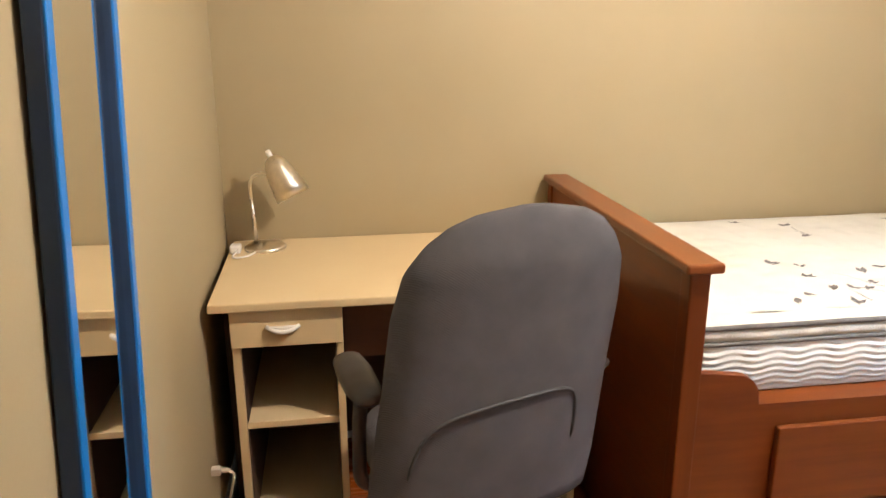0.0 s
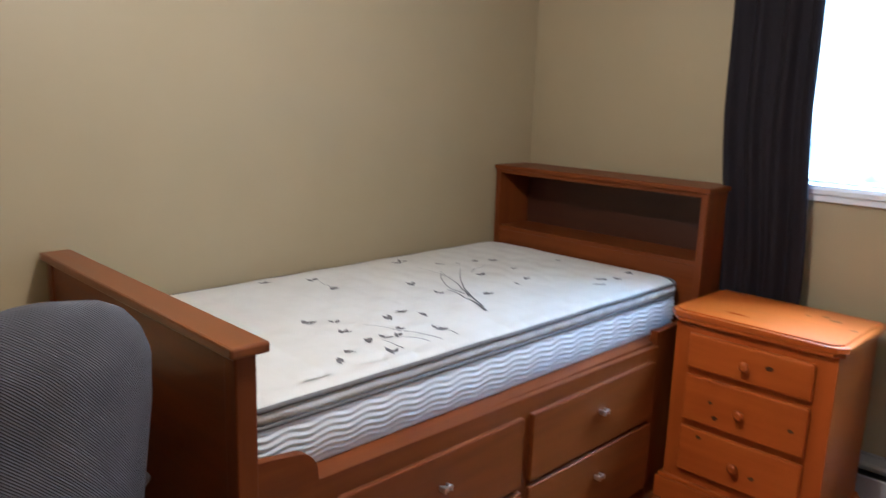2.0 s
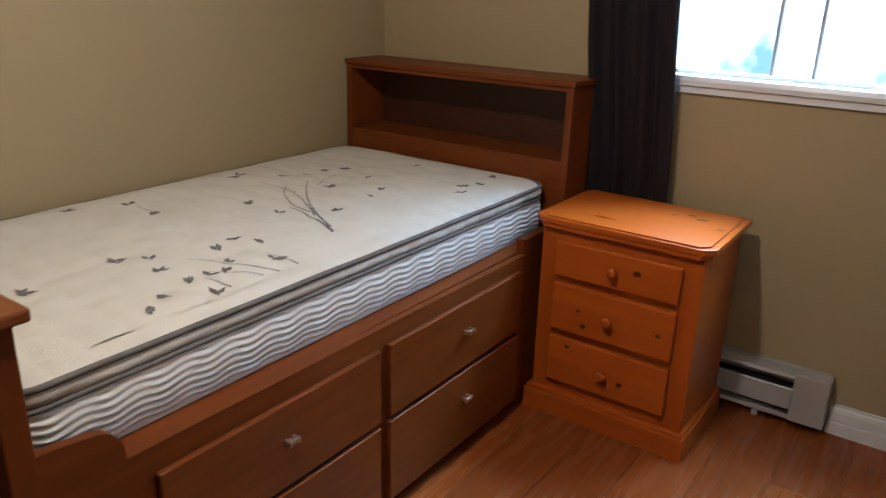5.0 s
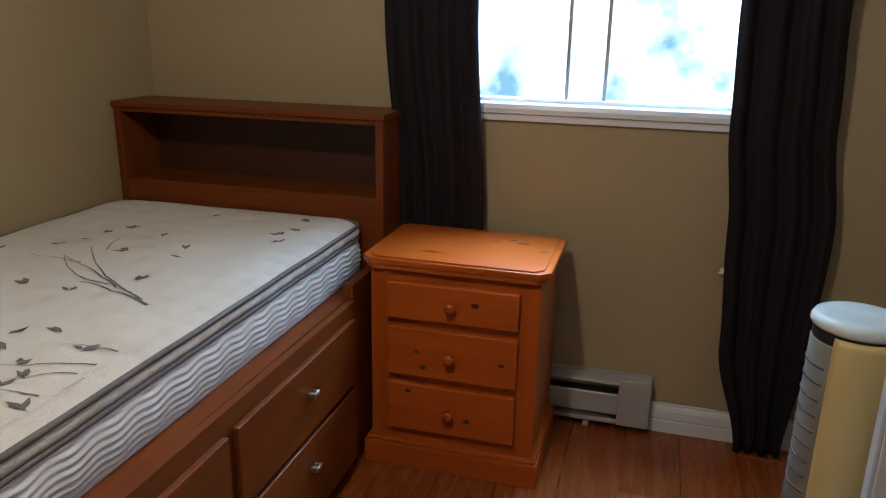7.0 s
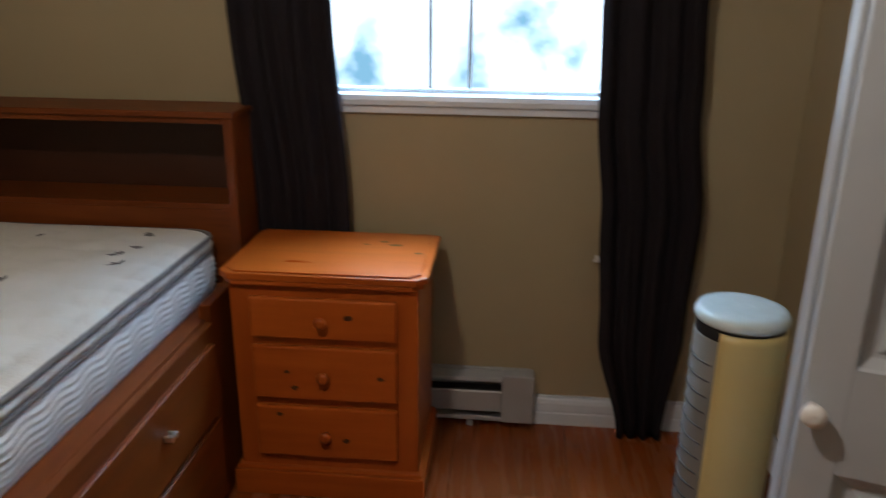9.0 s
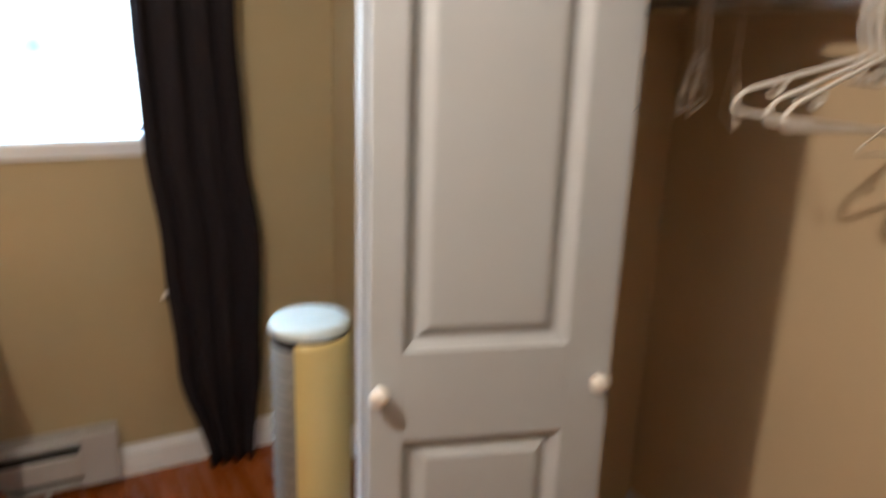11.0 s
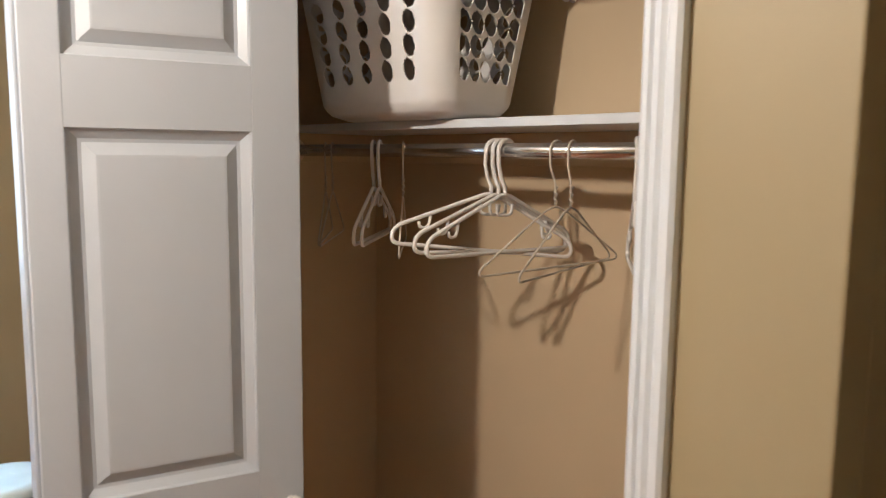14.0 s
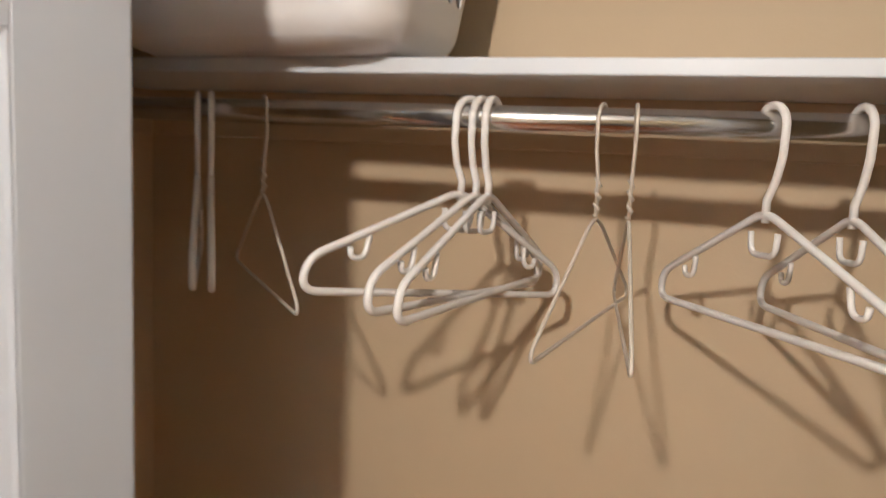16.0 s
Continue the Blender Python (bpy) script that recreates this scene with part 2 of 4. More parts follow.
def lathe(bm, profile, seg=32, m=None, cap=True):
    """Turn a profile of (radius, z) round the z axis."""
    m = m or Matrix()
    rings = []
    for r, z in profile:
        rings.append([bm.verts.new(m @ Vector((r * math.cos(2 * math.pi * i / seg), r * math.sin(2 * math.pi * i / seg), z))) for i in range(seg)])
    for p, q in zip(rings, rings[1:]):
        for i in range(seg):
            f = bm.faces.new((p[i], p[(i + 1) % seg], q[(i + 1) % seg], q[i]))
            f.smooth = True
    if cap:
        bm.faces.new(rings[0][::-1])
        bm.faces.new(rings[-1])
    return bm


def tube(bm, pts, r, seg=8, closed=False):
    """A round bar along points."""
    pts = [Vector(p) for p in pts]
    k = len(pts)
    rings, up = [], None
    for i, p in enumerate(pts):
        a = pts[(i - 1) % k] if (closed or i > 0) else p
        b = pts[(i + 1) % k] if (closed or i < k - 1) else p
        d = (b - a).normalized()
        if up is None:
            up = Vector((0, 0, 1)) if abs(d.z) < 0.9 else Vector((1, 0, 0))
        side = d.cross(up).normalized()
        up = side.cross(d).normalized()
        rr = r[i] if isinstance(r, (list, tuple)) else r
        rings.append([bm.verts.new(p + side * rr * math.cos(2 * math.pi * j / seg) + up * rr * math.sin(2 * math.pi * j / seg)) for j in range(seg)])
    pairs = list(zip(rings, rings[1:])) + ([(rings[-1], rings[0])] if closed else [])
    for p, q in pairs:
        for j in range(seg):
            f = bm.faces.new((p[j], p[(j + 1) % seg], q[(j + 1) % seg], q[j]))
            f.smooth = True
    if not closed:
        bm.faces.new(rings[0][::-1])
        bm.faces.new(rings[-1])
    return bm


def rounded(pts, r, n=5, closed=False):
    """Points along a line of corners, each corner rounded."""
    pts = [Vector(p) for p in pts]
    out = []
    k = len(pts)
    for i, p in enumerate(pts):
        if not closed and i in (0, k - 1):
            out.append(p)
            continue
        a, b = pts[(i - 1) % k], pts[(i + 1) % k]
        ra = min(r, (a - p).length * 0.49)
        rb = min(r, (b - p).length * 0.49)
        s, e = p + (a - p).normalized() * ra, p + (b - p).normalized() * rb
        for j in range(n + 1):
            u = j / n
            out.append(s * (1 - u) ** 2 + p * 2 * u * (1 - u) + e * u * u)
    return out


def part(name, bm, mat, parent=None, label="", smooth=False):
    me = bpy.data.meshes.new(name)
    bmesh.ops.recalc_face_normals(bm, faces=bm.faces[:])
    if smooth:
        for f in bm.faces:
            f.smooth = True
    bm.to_mesh(me)
    bm.free()
    me.materials.append(mat)
    ob = new(name, me)
    if parent:
        ob.parent = parent
    if label:
        ob["label"] = label
    return ob


def thing(name, m, label, category, group="", kind=""):
    ob = new(name)
    ob.empty_display_size = 0.1
    ob.matrix_world = m
    return tagged(ob, label, category, group, kind)


def setting(name, bm, mat, label, category):
    return tagged(part(name, bm, mat), label, category, kind="structure")


# ---- structure ----
RX, CY, CIN, CB = 3.34, -2.782, -2.892, -3.426      # window wall, closet front, closet inside face, closet back
CL, CR, JL, JR = 2.38, 0.97, 2.030, 1.106         # closet sides and jambs
AX, AY, TOP = 0.869, -3.9, 2.4                   # alcove corner, alcove end, ceiling
OPEN = 2.045                                      # closet opening height
WY0, WY1, WZ0, WZ1 = -2.26, -1.20, 1.165, 2.10   # window opening

setting("floor", boxed(-0.1, 3.5, -4.05, 0.1, -0.15, -0.012), SUBF, "floor under cherry-coloured laminate planks", "floor")
setting("ceiling", boxed(-0.1, 3.5, -4.05, 0.1, TOP, TOP + 0.1), CEIL, "plain white painted ceiling of the bedroom", "ceiling")
setting("wall_north", boxed(0, RX, 0, 0.1, -0.012, TOP), WALL, "plain beige painted wall behind desk and bed", "wall")
bm = bmesh.new()
box(bm, -0.1, 0, -2.90, 0.1, -0.012, TOP)
# invented gap that lets the recess light out into the box behind
box(bm, -0.1, 0, -4.05, -3.72, -0.012, TOP)
box(bm, -0.1, 0, -3.72, -2.90, 2.04, TOP)
setting("wall_west", bm, WALL, "beige painted wall carrying a blue-framed mirror", "wall")
# added unseen box behind the doorway gap, swallowing stray light from the recess
setting("light_sink_floor", boxed(-2.2, -0.1, -4.05, -2.6, -0.15, 0.0), SUBF, "dark floor of an added unseen light-swallowing box", "floor")
setting("light_sink_ceiling", boxed(-2.2, -0.1, -4.05, -2.6, TOP, TOP + 0.1), CEIL, "ceiling of an added unseen light-swallowing box", "ceiling")
bm = bmesh.new()
box(bm, -2.3, -2.2, -4.05, -2.6, -0.012, TOP)
box(bm, -2.2, -0.1, -4.15, -4.05, -0.012, TOP)
box(bm, -2.2, -0.1, -2.6, -2.5, -0.012, TOP)
setting("light_sink_wall", bm, WALL, "beige walls of an added unseen light-swallowing box", "wall")
bm = bmesh.new()
box(bm, RX, RX + 0.14, WY1, 0.1, -0.012, TOP)
box(bm, RX, RX + 0.14, -4.05, WY0, -0.012, TOP)
box(bm, RX, RX + 0.14, WY0, WY1, -0.012, WZ0)
box(bm, RX, RX + 0.14, WY0, WY1, WZ1, TOP)
setting("wall_east", bm, WALL, "beige painted outer wall with a sliding window", "wall")
bm = bmesh.new()
box(bm, JL, RX, CIN, CY, -0.012, TOP)
box(bm, AX, JR, CIN, CY, -0.012, TOP, bevel=0.004)
box(bm, JR, JL, CIN, CY, OPEN, TOP)
setting("wall_closet", bm, WALL, "beige painted wall round the closet opening", "wall")
setting("wall_alcove", boxed(AX, CR, AY + 0.1, CIN, -0.012, TOP), WALL, "unlit beige wall of the entrance recess", "wall")
setting("wall_south", boxed(0, AX + 0.2, AY, AY + 0.1, -0.012, TOP), WALL, "beige wall closing the entrance recess", "wall")
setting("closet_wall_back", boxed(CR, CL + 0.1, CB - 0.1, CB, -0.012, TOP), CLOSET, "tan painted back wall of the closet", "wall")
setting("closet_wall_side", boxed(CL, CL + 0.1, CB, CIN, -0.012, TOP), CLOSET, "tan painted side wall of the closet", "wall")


def jamb_and_casing():
    door = thing("door_frame", pose(0, 0, 0), "white painted fluted casing round the closet opening", "door frame", kind="structure")
    bm = bmesh.new()
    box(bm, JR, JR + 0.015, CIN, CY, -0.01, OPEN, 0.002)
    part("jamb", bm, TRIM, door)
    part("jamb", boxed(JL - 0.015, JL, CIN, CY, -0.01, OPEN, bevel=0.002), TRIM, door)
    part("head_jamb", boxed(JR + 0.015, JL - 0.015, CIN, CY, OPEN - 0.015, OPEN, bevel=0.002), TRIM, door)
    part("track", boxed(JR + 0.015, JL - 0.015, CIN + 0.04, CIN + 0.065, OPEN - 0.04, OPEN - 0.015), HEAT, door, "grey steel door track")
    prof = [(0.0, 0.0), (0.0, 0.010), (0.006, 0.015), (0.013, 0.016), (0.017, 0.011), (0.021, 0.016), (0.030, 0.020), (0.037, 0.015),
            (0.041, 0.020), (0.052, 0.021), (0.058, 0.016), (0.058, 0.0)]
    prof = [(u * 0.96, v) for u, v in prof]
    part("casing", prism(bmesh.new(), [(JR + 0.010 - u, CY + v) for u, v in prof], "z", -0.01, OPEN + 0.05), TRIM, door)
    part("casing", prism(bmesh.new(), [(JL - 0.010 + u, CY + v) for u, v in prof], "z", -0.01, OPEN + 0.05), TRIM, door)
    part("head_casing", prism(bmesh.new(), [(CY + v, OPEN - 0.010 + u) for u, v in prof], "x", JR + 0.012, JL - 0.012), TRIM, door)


jamb_and_casing()


def window():
    win = thing("window_1", pose(RX + 0.03, 0, 0), "white sliding window with bright overcast daylight outside", "window", kind="structure")
    fr = bmesh.new()
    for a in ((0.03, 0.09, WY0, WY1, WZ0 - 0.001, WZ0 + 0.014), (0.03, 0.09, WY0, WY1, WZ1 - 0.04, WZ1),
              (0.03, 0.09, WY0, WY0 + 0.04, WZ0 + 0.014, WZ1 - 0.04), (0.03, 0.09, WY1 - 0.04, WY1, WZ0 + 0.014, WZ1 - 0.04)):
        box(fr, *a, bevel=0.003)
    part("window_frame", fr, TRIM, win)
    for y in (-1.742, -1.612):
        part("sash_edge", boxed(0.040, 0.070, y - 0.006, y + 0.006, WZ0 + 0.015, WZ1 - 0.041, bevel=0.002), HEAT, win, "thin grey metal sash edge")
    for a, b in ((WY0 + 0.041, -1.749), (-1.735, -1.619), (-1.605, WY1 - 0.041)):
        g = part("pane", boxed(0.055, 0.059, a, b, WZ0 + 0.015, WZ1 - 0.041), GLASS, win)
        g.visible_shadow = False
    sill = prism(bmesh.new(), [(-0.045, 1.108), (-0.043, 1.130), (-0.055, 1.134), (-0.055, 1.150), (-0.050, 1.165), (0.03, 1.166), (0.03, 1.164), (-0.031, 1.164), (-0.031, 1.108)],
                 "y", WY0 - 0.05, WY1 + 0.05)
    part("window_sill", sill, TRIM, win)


window()
back = tagged(part("backdrop", boxed(9.0, 9.02, -9, 6, -2, 7), OUTSIDE), "overexposed pale sky and blurred trees outside", "backdrop", kind="structure")


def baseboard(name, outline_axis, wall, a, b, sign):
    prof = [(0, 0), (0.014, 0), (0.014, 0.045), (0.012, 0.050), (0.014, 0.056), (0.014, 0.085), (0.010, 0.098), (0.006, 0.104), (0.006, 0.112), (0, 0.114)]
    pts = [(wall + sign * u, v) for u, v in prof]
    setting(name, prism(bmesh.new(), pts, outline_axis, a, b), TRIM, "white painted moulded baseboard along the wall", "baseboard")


baseboard("baseboard", "y", RX, CY + 0.016, -2.003, -1)
baseboard("baseboard", "x", 0.0, 0.016, RX, -1)
baseboard("baseboard", "y", 0.0, -2.90, 0.0, 1)
baseboard("baseboard", "x", CY, JL + 0.05, RX - 0.016, 1)
baseboard("baseboard", "x", CB, CR, CL, 1)


# ---- bed ----
def bed():
    b = thing("captains_bed", pose(0, 0, 0), "brown stained wooden captain's bed with drawers and bookcase headboard", "bed")
    F0, F1 = 1.112, 1.145
    part("footboard_panel", boxed(F0, F1, -1.075, -0.03, 0.03, 0.943, bevel=0.002), BEDY, b)
    part("footboard_post", boxed(F0 - 0.006, F1 + 0.008, -1.092, -1.045, 0.0, 0.943, bevel=0.004), BEDV, b)
    part("footboard_post", boxed(F0 - 0.006, F1 + 0.008, -0.06, -0.02, 0.0, 0.943, bevel=0.004), BEDV, b)
    part("footboard_cap", boxed(F0 - 0.022, F1 + 0.032, -1.106, -0.014, 0.943, 0.967, bevel=0.006), CAPW, b, "worn lighter wooden cap")
    # side panel with a raised rounded shoulder at the foot
    arc = [(1.255 + 0.06 * math.sin(a), 0.622 + 0.06 * math.cos(a)) for a in [math.pi / 2 * i / 8 for i in range(9)]]
    shape = [(F1, 0.06), (F1, 0.694), (1.20, 0.690)] + arc + [(1.317, 0.604), (2.79, 0.590), (2.79, 0.06)]
    part("side_panel", prism(bmesh.new(), shape, "y", -1.068, -1.046), BEDW, b)
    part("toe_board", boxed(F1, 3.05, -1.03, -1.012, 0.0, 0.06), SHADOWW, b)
    part("side_rail", boxed(F1, 3.07, -0.06, -0.03, 0.35, 0.60), BEDW, b)
    part("slat_base", boxed(F1 + 0.002, 3.07, -1.045, -0.06, 0.575, 0.598), BEDW, b)
    part("head_stile", boxed(2.79, 3.078, -1.062, -1.030, 0.0, 0.640, bevel=0.003), BEDV, b)
    for x0, x1, kx in ((1.366, 2.020, 1.692), (2.059, 2.748, 2.418)):
        for z0, z1, kz in ((0.332, 0.547, 0.454), (0.060, 0.316, 0.224)):
            d = part("drawer", boxed(x0, x1, -1.087, -1.069, z0, z1, bevel=0.004), BEDW, b)
            h = bmesh.new()
            box(h, kx - 0.005, kx + 0.005, -1.107, -1.087, kz - 0.005, kz + 0.005, 0.002)
            box(h, kx - 0.016, kx - 0.008, -1.110, -1.087, kz - 0.006, kz + 0.010, 0.003)
            box(h, kx + 0.008, kx + 0.016, -1.110, -1.087, kz - 0.006, kz + 0.010, 0.003)
            box(h, kx - 0.016, kx + 0.016, -1.111, -1.103, kz + 0.005, kz + 0.011, 0.002)
            k = part("drawer_pull", h, NICKEL, d, "small bright nickel pull")
    # bookcase headboard
    H0, H1, ZT = 3.078, 3.30, 1.135
    part("headboard_side", boxed(H0, H1, -1.058, -1.030, 0.0, ZT - 0.02, bevel=0.003), BEDV, b)
    part("headboard_side", boxed(H0, H1, -0.038, -0.010, 0.0, ZT - 0.02, bevel=0.003), BEDV, b)
    part("headboard_top", boxed(H0 - 0.006, H1 + 0.004, -1.064, -0.004, ZT - 0.02, ZT, bevel=0.004), BEDY, b)
    part("headboard_shelf", boxed(H0 + 0.004, H1 - 0.012, -1.03, -0.038, 0.835, 0.853, bevel=0.002), BEDY, b)
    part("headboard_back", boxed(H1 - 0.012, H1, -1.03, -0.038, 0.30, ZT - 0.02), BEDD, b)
    part("headboard_front", boxed(H0 + 0.004, H0 + 0.022, -1.03, -0.038, 0.30, 0.835, bevel=0.002), BEDY, b)
    part("headboard_rail", boxed(H0 + 0.004, H0 + 0.020, -1.03, -0.038, 1.098, ZT - 0.02, bevel=0.002), BEDY, b)


bed()


def mattress():
    m = thing("mattress", pose(0, 0, 0), "cream pillow-top mattress with grey leaf print and piping", "mattress")
    X0, X1, Y0, Y1 = 1.152, 3.062, -0.992, -0.016
    Z0, ZP1, ZP2, ZT = 0.600, 0.727, 0.768, 0.786

    def ring(inset, rad, n=7):
        pts = []
        for cx, cy, a0 in ((X1 - rad, Y1 - rad, 0), (X0 + rad, Y1 - rad, 90), (X0 + rad, Y0 + rad, 180), (X1 - rad, Y0 + rad, 270)):
            for i in range(n + 1):
                a = radians(a0 + 90 * i / n)
                pts.append((cx + (rad - inset) * math.cos(a), cy + (rad - inset) * math.sin(a)))
        return pts

    def dense(pts, step):
        out = []
        for (ax, ay), (bx, by) in zip(pts, pts[1:] + pts[:1]):
            k = max(1, int(math.hypot(bx - ax, by - ay) / step))
            out += [(ax + (bx - ax) * i / k, ay + (by - ay) * i / k) for i in range(k)]
        return out

    # quilted side band, stitched in wavy rows
    base = dense(ring(0.0, 0.075), 0.008)
    rows = 44
    bm = bmesh.new()
    grid = []
    for r in range(rows + 1):
        u = r / rows
        z = Z0 + (ZP1 - Z0) * u
        line, s = [], 0.0
        for i, (x, y) in enumerate(base):
            ax, ay = base[i - 1]
            if i:
                s += math.hypot(x - ax, y - ay)
            nx, ny = x - (X0 + X1) / 2, y - (Y0 + Y1) / 2
            flat = Vector((0, ny, 0)) if abs(ny) > 0.42 else Vector((nx, 0, 0))
            flat.normalize()
            ph = (z - Z0) / 0.0165 * 2 * math.pi + 1.5 * math.sin(s / 0.112 * 2 * math.pi)
            patch = 0.35 + 0.65 * max(0.0, math.sin(s / 0.112 * 2 * math.pi + 0.8))
            bulge = 0.010 * math.sin(math.pi * u) + 0.0036 * math.sin(ph) * patch * min(1, 6 * u, 6 * (1 - u))
            line.append(bm.verts.new(Vector((x, y, z)) + flat * bulge))
        grid.append(line)
    for a, c in zip(grid, grid[1:]):
        for i in range(len(a)):
            f = bm.faces.new((a[i], a[(i + 1) % len(a)], c[(i + 1) % len(a)], c[i]))
            f.smooth = True
    bm.faces.new(grid[0][::-1])
    part("quilted_side", bm, TICKS, m, "white side quilted in wavy rows")
    # pillow top
    bm = bmesh.new()
    prof = [(0.004, ZP1 + 0.002), (-0.004, ZP1 + 0.012), (-0.006, (ZP1 + ZP2) / 2), (-0.003, ZP2 - 0.010), (0.004, ZP2 - 0.001), (0.010, ZP2 + 0.006), (0.026, ZP2 + 0.014), (0.055, ZT - 0.002)]
    pts0 = dense(ring(0.0, 0.075), 0.03)
    rings = []
    cx, cy = (X0 + X1) / 2, (Y0 + Y1) / 2
    for inset, z in prof:
        line = []
        for x, y in pts0:
            dx, dy = x - cx, y - cy
            fx, fy = 1 - inset / ((X1 - X0) / 2), 1 - inset / ((Y1 - Y0) / 2)
            line.append(bm.verts.new((cx + dx * fx, cy + dy * fy, z + 0.003 * noise.noise(Vector((x * 7, y * 7, 3))))))
        rings.append(line)
    for a, c in zip(rings, rings[1:]):
        for i in range(len(a)):
            f = bm.faces.new((a[i], a[(i + 1) % len(a)], c[(i + 1) % len(a)], c[i]))
            f.smooth = True
    part("pillow_top", bm, TICK, m)
    bm = bmesh.new()
    nx, ny = 96, 50
    xs = [X0 + 0.05 + (X1 - X0 - 0.10) * i / nx for i in range(nx + 1)]
    ys = [Y0 + 0.045 + (Y1 - Y0 - 0.09) * j / ny for j in range(ny + 1)]

    def top_z(x, y):
        q = abs(math.sin((x * 1.0 + y) * 17)) * abs(math.sin((x - y) * 17))
        edge = min(x - X0, X1 - x, y - Y0, Y1 - y)
        return ZT - 0.006 * max(0, 1 - (edge - 0.045) / 0.05) + 0.0070 * math.sqrt(q) + 0.003 * noise.noise(Vector((x * 4, y * 4, 1)))

    g = [[bm.verts.new((x, y, top_z(x, y))) for y in ys] for x in xs]
    for i in range(nx):
        for j in range(ny):
            f = bm.faces.new((g[i][j], g[i + 1][j], g[i + 1][j + 1], g[i][j + 1]))
            f.smooth = True
    part("quilted_top", bm, TICK, m)
    for z, r, inset in ((ZP1, 0.0062, -0.001), (ZP2, 0.0070, -0.001)):
        loop = dense(ring(inset, 0.075), 0.03)
        part("piping", tube(bmesh.new(), [(x, y, z + 0.002 * noise.noise(Vector((x * 5, y * 5, 9)))) for x, y in loop], r, 8, True), PIPE, m, "dark grey corded piping")
    # printed sprigs
    rnd = random.Random(4)
    bm = bmesh.new()

    def blot(x, y, a, ln, w):
        d, s = Vector((math.cos(a), math.sin(a), 0)), Vector((-math.sin(a), math.cos(a), 0))
        c = Vector((x, y, 0))
        out = [c - d * ln / 2, c - d * ln * 0.1 + s * w / 2, c + d * ln / 2, c + d * ln * 0.05 - s * w / 2]
        for q in out:
            q.z = top_z(q.x, q.y) + 0.0022
        try:
            bm.faces.new([bm.verts.new(q) for q in out])
        except ValueError:
            pass

    def stem(pts, w):
        prev = None
        for i, (x, y) in enumerate(pts):
            ax, ay = pts[max(i - 1, 0)]
            bx, by = pts[min(i + 1, len(pts) - 1)]
            t = Vector((bx - ax, by - ay, 0)).normalized()
            s = Vector((-t.y, t.x, 0)) * w * (1 - 0.8 * i / len(pts)) / 2
            p = Vector((x, y, top_z(x, y) + 0.0022))
            cur = (bm.verts.new(p + s), bm.verts.new(p - s))
            if prev:
                bm.faces.new((prev[0], prev[1], cur[1], cur[0]))
            prev = cur

    def curve(x, y, a, ln, bend, w):
        pts = []
        for i in range(14):
            pts.append((x, y))
            x += ln / 14 * math.cos(a)
            y += ln / 14 * math.sin(a)
            a += bend / 14
        pts = [p for p in pts if X0 + 0.06 < p[0] < X1 - 0.06 and Y0 + 0.06 < p[1] < Y1 - 0.06]
        if len(pts) > 2:
            stem(pts, w)

    # leaf pairs, each a few dark blots
    for x, y in ((2.45, -0.28), (2.52, -0.33), (2.60, -0.33), (2.66, -0.37), (2.63, -0.51), (2.47, -0.50), (2.53, -0.65), (2.46, -0.68), (2.27, -0.70), (2.15, -0.45), (2.14, -0.60),
                 (2.87, -0.53), (2.69, -0.87), (2.75, -0.84), (2.82, -0.86), (2.93, -0.85), (2.36, -0.15), (1.89, -0.67), (1.93, -0.76), (1.87, -0.87), (1.78, -0.79), (1.74, -0.84),
                 (1.69, -0.84), (1.64, -0.85), (1.65, -0.93), (1.61, -0.60), (1.67, -0.65), (1.64, -0.73), (1.83, -0.71), (1.56, -0.87), (1.50, -0.91), (1.76, -0.12), (1.91, -0.20),
                 (1.90, -0.33), (2.33, -0.18), (1.33, -0.35), (1.38, -0.62)):
        a = rnd.uniform(0.5, 1.1)
        for k in range(rnd.randint(2, 4)):
            b = a + rnd.choice((-0.7, 0.0, 0.7)) + rnd.uniform(-0.25, 0.25)
            blot(x + 0.014 * math.cos(b) + rnd.uniform(-0.006, 0.006), y + 0.014 * math.sin(b) + rnd.uniform(-0.006, 0.006), b, rnd.uniform(0.030, 0.050), rnd.uniform(0.012, 0.019))
    # stems: start, heading, length, bend, width
    for x, y, a, ln, bend, w in ((2.12, -0.83, 1.20, 0.30, 0.10, 0.011), (2.14, -0.80, 1.10, 0.56, -0.45, 0.008), (2.20, -0.66, 1.35, 0.36, -0.75, 0.006), (2.19, -0.69, 0.95, 0.40, 0.25, 0.006),
                                 (2.34, -0.46, 1.6, 0.20, -0.2, 0.004), (2.45, -0.45, 0.5, 0.20, -0.5, 0.004), (1.83, -0.93, 1.93, 0.26, 0.2, 0.005), (1.89, -0.94, 1.50, 0.13, 0.3, 0.005),
                                 (1.69, -0.94, 1.60, 0.10, 0.3, 0.005), (1.78, -0.93, 2.0, 0.14, 0.3, 0.004), (1.92, -0.32, 1.7, 0.12, -0.4, 0.004)):
        curve(x, y, a, ln, bend, w)
    tagged(part("leaf_print", bm, PRINT, m, "faded grey printed leaves and stems"), kind="stuff")


mattress()


